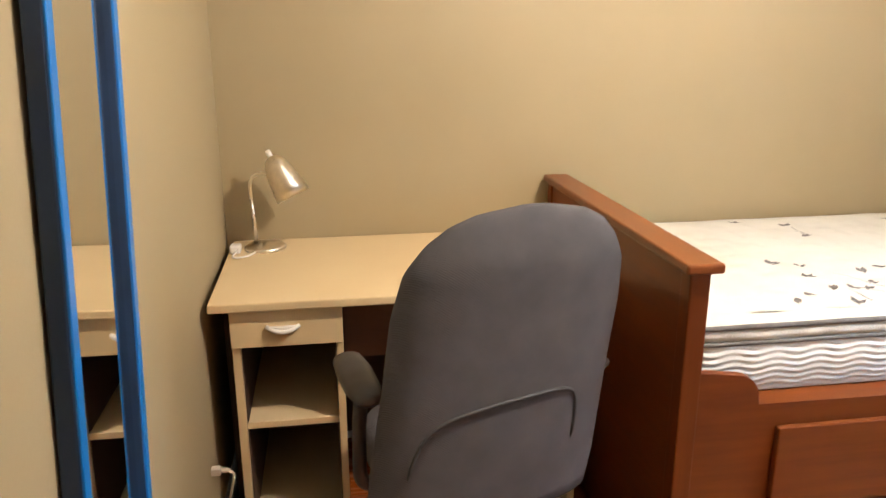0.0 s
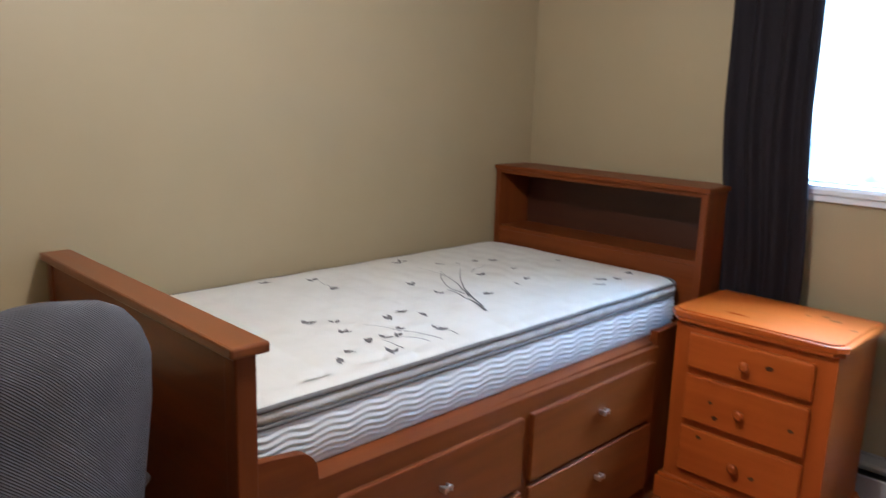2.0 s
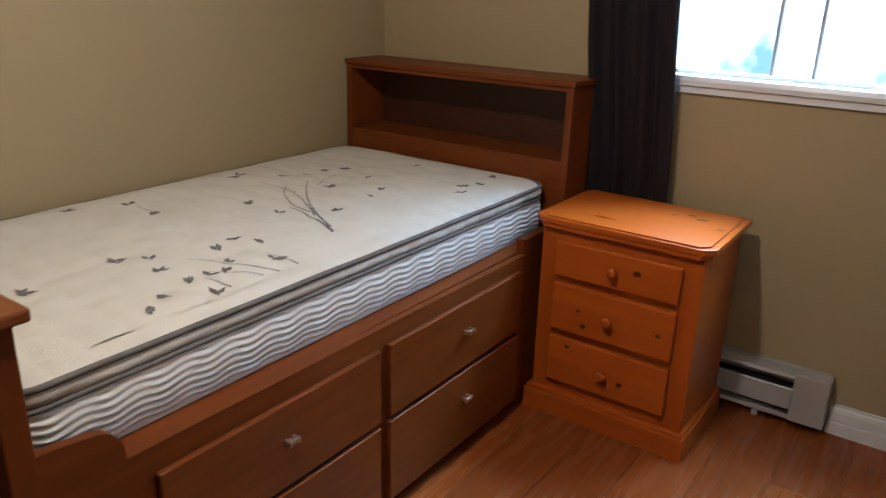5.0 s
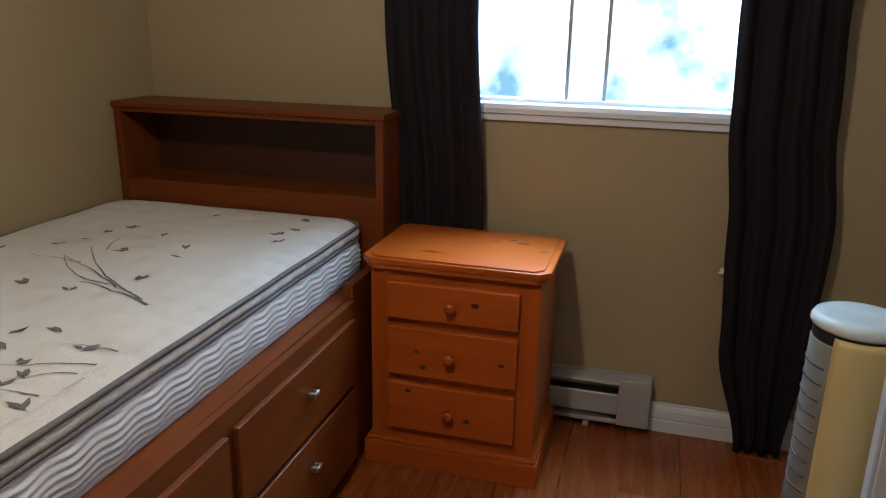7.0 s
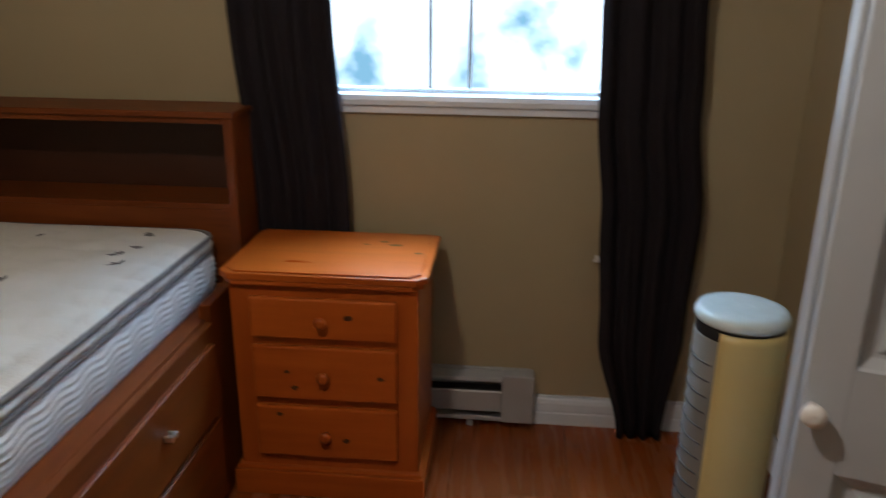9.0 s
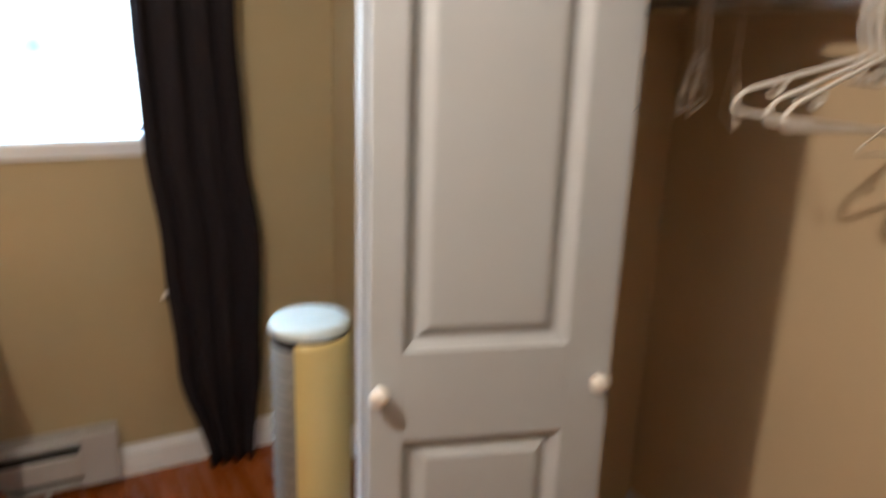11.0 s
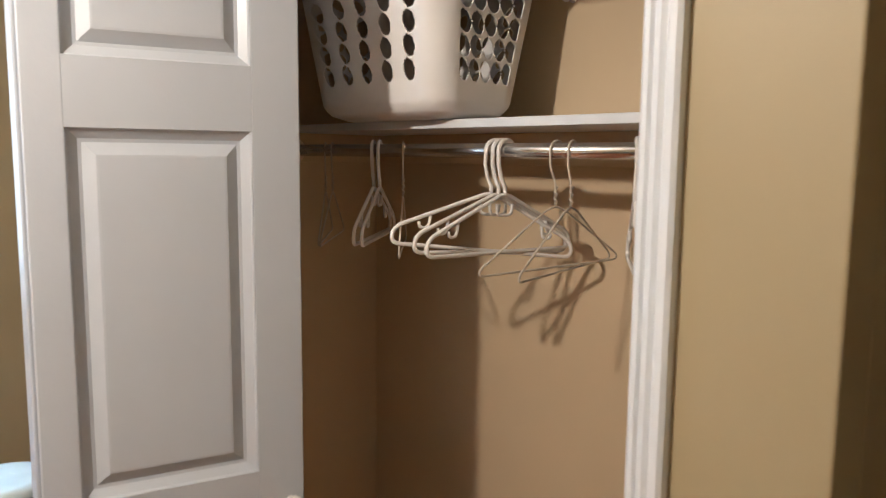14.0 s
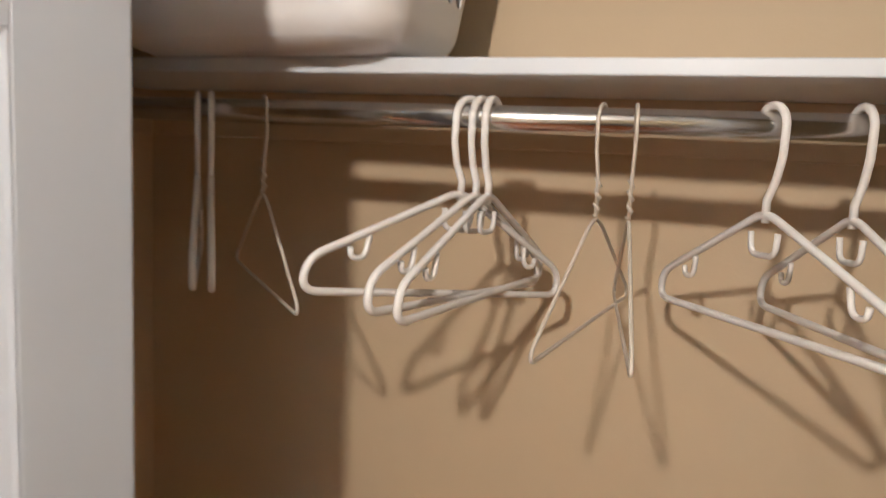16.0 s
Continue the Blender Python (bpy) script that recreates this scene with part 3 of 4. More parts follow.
# ---- nightstand ----
def nightstand():
    n = thing("nightstand", pose(2.84, -1.370, 0), "honey-coloured knotty pine nightstand with three drawers", "nightstand")
    D, W2 = 0.402, 0.272
    part("body", boxed(0.012, D, -W2, W2, 0.09, 0.690, bevel=0.003), PINEV, n)
    pl = bmesh.new()
    box(pl, -0.012, D + 0.004, -W2 - 0.020, W2 + 0.020, 0.0, 0.082, 0.003)
    box(pl, -0.006, D + 0.003, -W2 - 0.013, W2 + 0.013, 0.082, 0.096, 0.004)
    part("plinth", pl, PINE, n)
    tp = bmesh.new()
    cut = [(-0.014, -W2 - 0.026 + 0.03), (-0.014, W2 + 0.026 - 0.03), (0.016, W2 + 0.026), (D + 0.006, W2 + 0.026), (D + 0.006, -W2 - 0.026), (0.016, -W2 - 0.026)]
    prism(tp, cut, "z", 0.706, 0.726, 0.003)
    t = part("top", tp, PINE, n, "pine top with clipped corners")
    part("moulding", prism(bmesh.new(), [(u * 0.98 + 0.004, v * 0.965) for u, v in cut], "z", 0.690, 0.706, 0.003), PINE, t)
    part("raised_field", prism(bmesh.new(), [(u * 0.95 + 0.009, v * 0.93) for u, v in cut], "z", 0.726, 0.7315, 0.0015), PINE, t)
    for z0, z1 in ((0.530, 0.655), (0.335, 0.505), (0.140, 0.310)):
        d = part("drawer", boxed(-0.010, 0.011, -0.212, 0.212, z0, z1, bevel=0.007), PINE, n)
        kb = lathe(bmesh.new(), [(0.007, 0), (0.008, 0.010), (0.015, 0.016), (0.018, 0.022), (0.016, 0.029), (0.008, 0.033)], 18,
                   pose(-0.010, 0, (z0 + z1) / 2, 0, -90, 0))
        part("knob", kb, PINEV, d, "turned pine knob")
    kn = bmesh.new()
    rnd = random.Random(8)
    for y, z, r in ((-0.075, 0.603, 0.010), (0.11, 0.425, 0.006), (-0.165, 0.415, 0.007), (0.09, 0.375, 0.008), (-0.06, 0.205, 0.008), (0.14, 0.285, 0.007)):
        k = [kn.verts.new((-0.0115, y + r * 1.5 * math.cos(a) * rnd.uniform(0.7, 1.2), z + r * math.sin(a) * rnd.uniform(0.7, 1.2))) for a in [i * 0.6283 for i in range(10)]]
        kn.faces.new(k)
    for x, y, r in ((0.30, -0.13, 0.009), (0.27, -0.17, 0.011), (0.20, -0.25, 0.007), (0.27, -0.08, 0.006)):
        k = [kn.verts.new((x + r * math.cos(a) * rnd.uniform(0.7, 1.2), y + 2.0 * r * math.sin(a) * rnd.uniform(0.7, 1.2), 0.7322)) for a in [i * 0.6283 for i in range(10)]]
        kn.faces.new(k)
    tagged(part("knot", kn, KNOT, n, "dark brown knots in the pine"), kind="stuff")


nightstand()


# ---- window side ----
def curtain(name, spec, x, seed, label):
    """spec: rows of (z, y of one edge, y of the other)."""
    c = thing(name, pose(0, 0, 0), label, "curtain", "pair of window curtains")
    bm = bmesh.new()
    rnd = random.Random(seed)
    ph = [rnd.uniform(0, 6.28) for _ in range(4)]
    cols, rows = 90, 60
    zs = [r[0] for r in spec]
    grid = []
    for i in range(rows + 1):
        z = zs[0] + (zs[-1] - zs[0]) * i / rows
        k = next((k for k in range(len(zs) - 1) if zs[k] >= z >= zs[k + 1]), len(zs) - 2)
        u = (zs[k] - z) / (zs[k] - zs[k + 1])
        u = u * u * (3 - 2 * u)
        a = spec[k][1] * (1 - u) + spec[k + 1][1] * u
        b = spec[k][2] * (1 - u) + spec[k + 1][2] * u
        line = []
        for j in range(cols + 1):
            v = j / cols
            w = v + 0.012 * math.sin(9 * v + 2 * z + ph[0])
            deep = 0.015 * math.sin(2 * math.pi * 3.4 * w + ph[1] + 0.5 * math.sin(2.2 * z)) + 0.006 * math.sin(2 * math.pi * 6.3 * w + ph[2] + 0.9 * z) + 0.010 * noise.noise(Vector((v * 7, z * 0.9, seed + 5)))
            line.append(bm.verts.new((x + deep + 0.004 * noise.noise(Vector((v * 6, z * 3, seed))), a + (b - a) * v, z)))
        grid.append(line)
    for p, q in zip(grid, grid[1:]):
        for j in range(cols):
            f = bm.faces.new((p[j], p[j + 1], q[j + 1], q[j]))
            f.smooth = True
    ob = part("cloth", bm, CURT, c)
    sol = ob.modifiers.new("thickness", "SOLIDIFY")
    sol.thickness = 0.003
    return c


curtain("curtain", [(2.20, -0.99, -1.315), (1.50, -1.0, -1.325), (0.75, -1.06, -1.365), (0.03, -1.10, -1.36)], 3.262, 3, "dark brown cloth curtain hanging behind the nightstand")
curtain("curtain", [(2.20, -2.11, -2.43), (1.50, -2.135, -2.435), (1.15, -2.145, -2.455), (0.80, -2.178, -2.495), (0.40, -2.20, -2.48), (0.01, -2.29, -2.44)], 3.262, 11, "dark brown cloth curtain gathered at its hem near the heater")
rod = thing("curtain_rod", pose(3.262, -1.70, 2.205), "slim dark metal curtain rod above the window", "curtain rod")
part("rod", tube(bmesh.new(), [(0, -0.80, 0), (0, 0.78, 0)], 0.009, 12), BLACKP, rod)
for y in (-0.6, 0.6):
    part("bracket", tube(bmesh.new(), [(0, y, 0), (0.078, y, 0)], 0.006, 8), BLACKP, rod)

hook = thing("cord_cleat", pose(RX, -2.192, 0.636), "small cream plastic cord cleat on the wall", "wall hook")
cb = bmesh.new()
box(cb, -0.006, 0.0, -0.012, 0.012, -0.012, 0.012, 0.002)
tube(cb, rounded([(-0.004, 0, 0), (-0.020, 0, 0.001), (-0.022, 0.018, -0.002)], 0.006), 0.005, 8)
part("cleat", cb, PLAST, hook)
part("cord", tube(bmesh.new(), [(-0.006, -0.006, 0.0), (-0.005, -0.008, 0.25), (-0.004, -0.010, 0.47)], 0.0013, 6), PLAST, hook, "thin pale cord")


def heater():
    h = thing("baseboard_heater", pose(RX, 0, 0), "grey enamelled electric baseboard heater under the window", "heater")
    Y0, Y1 = -1.985, -1.10
    part("back_panel", boxed(-0.012, -0.001, Y0, Y1, 0.03, 0.215, bevel=0.002), HEAT, h)
    part("hood", prism(bmesh.new(), [(-0.012, 0.205), (-0.055, 0.196), (-0.060, 0.186), (-0.056, 0.186), (-0.052, 0.192), (-0.012, 0.200)], "y", Y0 + 0.10, Y1), HEAT, h)
    part("front_panel", prism(bmesh.new(), [(-0.062, 0.150), (-0.066, 0.145), (-0.066, 0.072), (-0.060, 0.066), (-0.058, 0.070), (-0.062, 0.076), (-0.062, 0.142)], "y", Y0 + 0.10, Y1), HEAT, h)
    part("heating_element", boxed(-0.050, -0.013, Y0 + 0.101, Y1, 0.09, 0.15), DARK, h, "dark heating fins")
    part("lower_lip", boxed(-0.060, -0.012, Y0 + 0.10, Y1, 0.030, 0.046, bevel=0.002), HEAT, h)
    part("end_cap", boxed(-0.066, -0.001, Y0 - 0.014, Y0 + 0.10, 0.028, 0.212, bevel=0.004), HEAT, h)
    for y in (Y0 + 0.2, Y1 - 0.1):
        part("foot", boxed(-0.05, -0.02, y, y + 0.02, 0.0, 0.031), HEAT, h)


heater()


def tower():
    t = thing("tower_fan", pose(2.522, -2.412, 0) @ Matrix.Diagonal((1, 1, 0.975, 1)), "silver and cream plastic tower heater with pale top", "tower fan")
    base = lathe(bmesh.new(), [(0.135, 0.0), (0.137, 0.008), (0.130, 0.022), (0.085, 0.035)], 40)
    part("base", base, PLAST, t, "round white base")
    part("body", lathe(bmesh.new(), [(0.080, 0.034), (0.096, 0.07), (0.098, 0.40), (0.098, 0.770), (0.094, 0.776)], 48), SILVERP, t)
    part("band", lathe(bmesh.new(), [(0.095, 0.776), (0.096, 0.780), (0.096, 0.803), (0.095, 0.806)], 48), DARK, t, "dark control band")
    part("top", lathe(bmesh.new(), [(0.099, 0.806), (0.103, 0.812), (0.103, 0.822), (0.097, 0.832), (0.080, 0.836), (0.04, 0.832), (0.002, 0.831)], 48), TOPP, t, "pale grey-green glossy top")
    # cream cover wrapped round one side
    bm = bmesh.new()
    ring = []
    for z, r in ((0.05, 0.101), (0.10, 0.104), (0.78, 0.104), (0.800, 0.102)):
        ring.append([bm.verts.new((r * math.cos(a), r * math.sin(a), z)) for a in [radians(140 + 200 * i / 24) for i in range(25)]])
    for p, q in zip(ring, ring[1:]):
        for i in range(24):
            f = bm.faces.new((p[i], p[i + 1], q[i + 1], q[i]))
            f.smooth = True
    c = part("cover", bm, CREAMP, t, "cream plastic cover")
    sol = c.modifiers.new("thickness", "SOLIDIFY")
    sol.thickness = 0.004
    for k in range(16):
        z = 0.10 + k * 0.041
        g = bmesh.new()
        tube(g, [(0.099 * math.cos(a), 0.099 * math.sin(a), z) for a in [radians(60 + 72 * i / 10) for i in range(11)]], 0.002, 6)
        part("grille_bar", g, BLACKP, t)


tower()


# ---- desk corner ----
def desk():
    d = thing("desk", pose(0.022, -0.005, 0), "cream laminate desk with one drawer and open shelf", "desk")
    DW, DY = 1.06, -0.64
    part("top", boxed(0, DW, DY, 0, 0.748, 0.772, bevel=0.004), DESKT, d, "cream laminate top with a worn edge")
    part("side", boxed(0.050, 0.072, DY + 0.035, -0.03, 0, 0.748, bevel=0.002), DESKT, d)
    part("side", boxed(0.325, 0.345, DY + 0.035, -0.03, 0, 0.635, bevel=0.002), DESKT, d)
    part("side", boxed(DW - 0.06, DW - 0.038, DY + 0.035, -0.03, 0, 0.748, bevel=0.002), DESKT, d)
    dr = part("drawer", boxed(0.050, 0.345, DY + 0.022, DY + 0.040, 0.640, 0.744, bevel=0.002), DESKT, d)
    hb = bmesh.new()
    pts = [(0.145 + 0.085 * i / 12, DY + 0.022 - 0.016 * math.sin(math.pi * i / 12) ** 0.6, 0.697 - 0.012 * math.sin(math.pi * i / 12)) for i in range(13)]
    tube(hb, pts, 0.006, 8)
    prism(hb, [(x, y) for x, y, z in pts], "z", 0.692, 0.698)
    part("drawer_pull", hb, PLAST, dr, "pale scooped plastic pull")
    part("shelf", boxed(0.072, 0.325, DY + 0.05, -0.04, 0.385, 0.405, bevel=0.002), DESKT, d)
    part("bottom_shelf", boxed(0.072, 0.325, DY + 0.05, -0.04, 0.060, 0.080, bevel=0.002), DESKT, d)
    # back in the near-black colour that carries the shade under the top
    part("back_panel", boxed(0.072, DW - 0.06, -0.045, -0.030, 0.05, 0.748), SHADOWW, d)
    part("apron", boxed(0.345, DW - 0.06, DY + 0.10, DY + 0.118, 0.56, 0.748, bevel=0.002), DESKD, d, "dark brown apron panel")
    # thin dark sheets added on the cream inner faces to stand for shade
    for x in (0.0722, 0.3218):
        part("recess_shade", boxed(x, x + 0.003, DY + 0.052, -0.046, 0.081, 0.634), SHADOWW, d, "added dark sheet standing for shade inside the shelf")
    # dark block standing for the shade between desk and wall
    part("gap_shade", boxed(0.012, 0.050, -0.45, -0.03, 0.0, 0.745), SHADOWW, d)


desk()


def charger():
    # a power cord with a plug, guessed from an unclear pale shape
    c = thing("charger", pose(0, -0.675, 0), "pale cord and wall plug beside the desk, its kind unclear", "charger")
    pl = part("plug", boxed(0.0, 0.026, -0.011, 0.011, 0.302, 0.324, bevel=0.004), WIRE, c, "pale plastic plug")
    part("collar", lathe(bmesh.new(), [(0.008, 0.024), (0.007, 0.040), (0.004, 0.048)], 14, Matrix.Translation((0, 0, 0.313)) @ pose(0, 0, 0, 0, 90, 0)), WIRE, pl)
    pts = rounded([(0.040, 0, 0.313), (0.062, 0.004, 0.300), (0.030, 0.010, 0.18), (0.016, -0.006, 0.06), (0.040, -0.03, 0.0045), (0.16, -0.01, 0.0045)], 0.03, 6)
    part("cord", tube(bmesh.new(), pts, 0.0040, 8), WIRE, c)


charger()


def desk_lamp():
    l = thing("desk_lamp", pose(0.135, -0.115, 0.772), "brushed metal gooseneck desk lamp, switched off, on the desk", "desk lamp")
    part("base", lathe(bmesh.new(), [(0.066, 0), (0.067, 0.006), (0.060, 0.014), (0.020, 0.018), (0.010, 0.024)], 36), NICKEL, l)
    part("stem", tube(bmesh.new(), [(-0.028, 0, 0.018), (-0.030, 0, 0.10), (-0.034, 0, 0.165)], 0.0065, 12), CHROME, l)
    neck = rounded([(-0.034, 0, 0.160), (-0.036, -0.004, 0.235), (0.010, -0.010, 0.250), (0.040, -0.012, 0.248)], 0.05, 8)
    part("gooseneck", tube(bmesh.new(), neck, 0.0055, 12), NICKEL, l)
    ax = Matrix.Translation((0.036, -0.012, 0.300)) @ (Vector((0.070, -0.03, -0.135)).to_track_quat("Z", "Y").to_matrix().to_4x4())
    sh = lathe(bmesh.new(), [(0.006, 0.0), (0.020, 0.004), (0.034, 0.022), (0.042, 0.050), (0.050, 0.100), (0.056, 0.140), (0.055, 0.140), (0.049, 0.100), (0.040, 0.050), (0.030, 0.022)], 36, ax, cap=False)
    shd = part("shade", sh, NICKEL, l, "bell-shaped brushed metal shade")
    part("switch", lathe(bmesh.new(), [(0.008, -0.022), (0.009, -0.012), (0.007, 0.002)], 14, ax), PLAST, shd, "small white switch")
    part("bulb", lathe(bmesh.new(), [(0.012, 0.03), (0.026, 0.075), (0.022, 0.10), (0.003, 0.115)], 20, ax), PLAST, shd)


desk_lamp()
plug = thing("power_adapter", pose(0.050, -0.150, 0.772), "cream plug and coiled cord on the desk", "plug")
pb = bmesh.new()
box(pb, -0.022, 0.012, -0.020, 0.020, 0.0, 0.026, 0.005)
part("plug", pb, PLAST, plug)
part("cord", tube(bmesh.new(), rounded([(0.0, -0.02, 0.012), (-0.012, -0.085, 0.005), (0.035, -0.075, 0.005), (0.062, -0.02, 0.005), (0.055, 0.02, 0.006)], 0.03, 6), 0.0035, 8), PLAST, plug)


def mirror():
    m = thing("wall_mirror", pose(0.0015, -1.532, 0.69, -9.0, 0.4, 0), "tall mirror in a bright blue frame, tilting off the wall", "mirror")
    W2, H, T, D = 0.160, 1.22, 0.026, 0.026
    part("glass", boxed(0.009, 0.013, -W2 + T - 0.004, W2 - T + 0.004, T - 0.004, H - T + 0.004), MIRROR, m)
    part("backing", boxed(0.0, 0.006, -W2 + 0.004, W2 - 0.004, 0.004, H - 0.004), BLUED, m)
    for y0, y1 in ((-W2, -W2 + T), (W2 - T, W2)):
        # rail in the shaded blue, front strip in the plain blue
        r = part("frame_rail", boxed(0.0005, D, y0, y1, 0, H, bevel=0.003), BLUED, m, "blue rail with its side's shade put into the colour")
        part("bead", boxed(D - 0.002, D + 0.003, y0 + 0.001, y1 - 0.001, 0.001, H - 0.001, bevel=0.002), BLUE, r, "bright blue front strip")
    for z0, z1 in ((0, T), (H - T, H)):
        part("frame_rail", boxed(0.005, D + 0.002, -W2 + T, W2 - T, z0, z1, bevel=0.003), BLUE, m)


mirror()


def chair():
    c = thing("office_chair", pose(0.706, -1.125, 0, 0, 0, 10) @ Matrix.Diagonal((1, 1, 0.975, 1)), "grey ribbed fabric office chair with dark armrests", "office chair")
    LEAN = 0.13
    # backrest shell: a rounded slab bowed towards the desk
    def outline(z):
        # half width by height, 0.46..1.14
        keys = [(0.44, 0.262), (0.52, 0.268), (0.62, 0.265), (0.75, 0.262), (0.90, 0.262), (1.00, 0.247), (1.06, 0.212), (1.10, 0.170), (1.125, 0.118), (1.14, 0.03)]
        for (a, p), (b, q) in zip(keys, keys[1:]):
            if a <= z <= b:
                u = (z - a) / (b - a)
                return p + (q - p) * u
        return keys[-1][1]

    bm = bmesh.new()
    rings = []
    zs = [0.44 + 0.70 * (1 - (1 - i / 40) ** 1.6) for i in range(41)]
    for z in zs:
        w = outline(min(z, 1.14))
        th = 0.050 * min(1, math.sqrt(max(0.0, (1.145 - z) / 0.12)))
        yb = 0.015 * ((z - 0.75) / 0.4) ** 2 * (-1 if z > 0.75 else 0.2) + 0.03
        ring = []
        for i in range(36):
            a = 2 * math.pi * i / 36
            cx, sy = math.cos(a), math.sin(a)
            x = w * (abs(cx) ** 0.75) * (1 if cx > 0 else -1)
            y = th * (abs(sy) ** 0.75) * (1 if sy > 0 else -1)
            ring.append(bm.verts.new((x + LEAN * (z - 0.75), yb + y + 0.10 * (x / 0.25) ** 2 * 0.35, z)))
        rings.append(ring)
    for p, q in zip(rings, rings[1:]):
        for i in range(36):
            f = bm.faces.new((p[i], p[(i + 1) % 36], q[(i + 1) % 36], q[i]))
            f.smooth = True
    bm.faces.new(rings[0][::-1])
    bm.faces.new(rings[-1])
    br = part("backrest", bm, FABRIC, c)
    # seam of the lower back panel
    pts = [(-0.205, 0.44), (-0.195, 0.62), (-0.150, 0.690), (-0.03, 0.722), (0.110, 0.732), (0.155, 0.715), (0.170, 0.66), (0.165, 0.44)]
    pts = rounded([(x, 0, z) for x, z in pts], 0.05, 5)
    seam = []
    for p in pts:
        yb = 0.015 * ((p.z - 0.75) / 0.4) ** 2 * (-1 if p.z > 0.75 else 0.2) + 0.03
        seam.append((p.x + LEAN * (p.z - 0.75), yb - 0.052 * (max(0.0, 1 - (abs(p.x) / outline(p.z)) ** 2.6)) ** 0.38 + 0.035 * (p.x / 0.25) ** 2, p.z))
    part("seam", tube(bmesh.new(), seam, 0.004, 8), SEAM, br, "dark stitched seam")
    st = bmesh.new()
    seat = []
    for z, k in ((0.40, 0.90), (0.42, 1.0), (0.47, 1.0), (0.495, 0.94), (0.502, 0.80)):
        seat.append([st.verts.new((0.245 * k * (abs(math.cos(a)) ** 0.5) * (1 if math.cos(a) > 0 else -1), 0.27 + 0.235 * k * (abs(math.sin(a)) ** 0.5) * (1 if math.sin(a) > 0 else -1), z))
                     for a in [2 * math.pi * i / 40 for i in range(40)]])
    for p, q in zip(seat, seat[1:]):
        for i in range(40):
            f = st.faces.new((p[i], p[(i + 1) % 40], q[(i + 1) % 40], q[i]))
            f.smooth = True
    st.faces.new(seat[0][::-1])
    st.faces.new(seat[-1])
    part("seat", st, FABRIC, c)
    for s in (-1, 0.9):
        a = bmesh.new()
        tube(a, rounded([(s * 0.25, 0.22, 0.42), (s * 0.287, 0.21, 0.44), (s * 0.290, 0.18, 0.62), (s * 0.287, 0.16, 0.69)], 0.05, 5), 0.017, 10)
        ar = part("arm", a, BLACKP, c, "dark plastic arm")
        pad = bmesh.new()
        prof = [(0.010, -0.125), (0.030, -0.115), (0.040, -0.06), (0.042, 0.03), (0.036, 0.10), (0.014, 0.125)]
        lathe(pad, prof, 20, Matrix.Translation((s * 0.287, 0.20, 0.72)) @ pose(0, 0, 0, -90, 0, 0) @ Matrix.Diagonal((1.0, 0.62, 1.0, 1.0)))
        part("arm_pad", pad, BLACKP, ar, "rounded dark arm pad")
    part("back_bracket", boxed(-0.04, 0.04, 0.06, 0.16, 0.36, 0.50, bevel=0.008), BLACKP, c)
    part("column", lathe(bmesh.new(), [(0.026, 0.09), (0.026, 0.28), (0.018, 0.28), (0.018, 0.41)], 20, Matrix.Translation((0, 0.27, 0))), BLACKP, c)
    for k in range(5):
        a = radians(72 * k + 20)
        dx, dy = math.cos(a), math.sin(a)
        lg = part("base_leg", tube(bmesh.new(), [(0.02 * dx, 0.27 + 0.02 * dy, 0.105), (0.27 * dx, 0.27 + 0.27 * dy, 0.062)], [0.026, 0.016], 10), BLACKP, c)
        part("castor", lathe(bmesh.new(), [(0.010, -0.018), (0.026, -0.016), (0.026, 0.016), (0.010, 0.018)], 20, Matrix.Translation((0.27 * dx, 0.27 + 0.27 * dy, 0.0265)) @ pose(0, 0, 0, 90, 0, 40 * k)), BLACKP, lg)


chair()


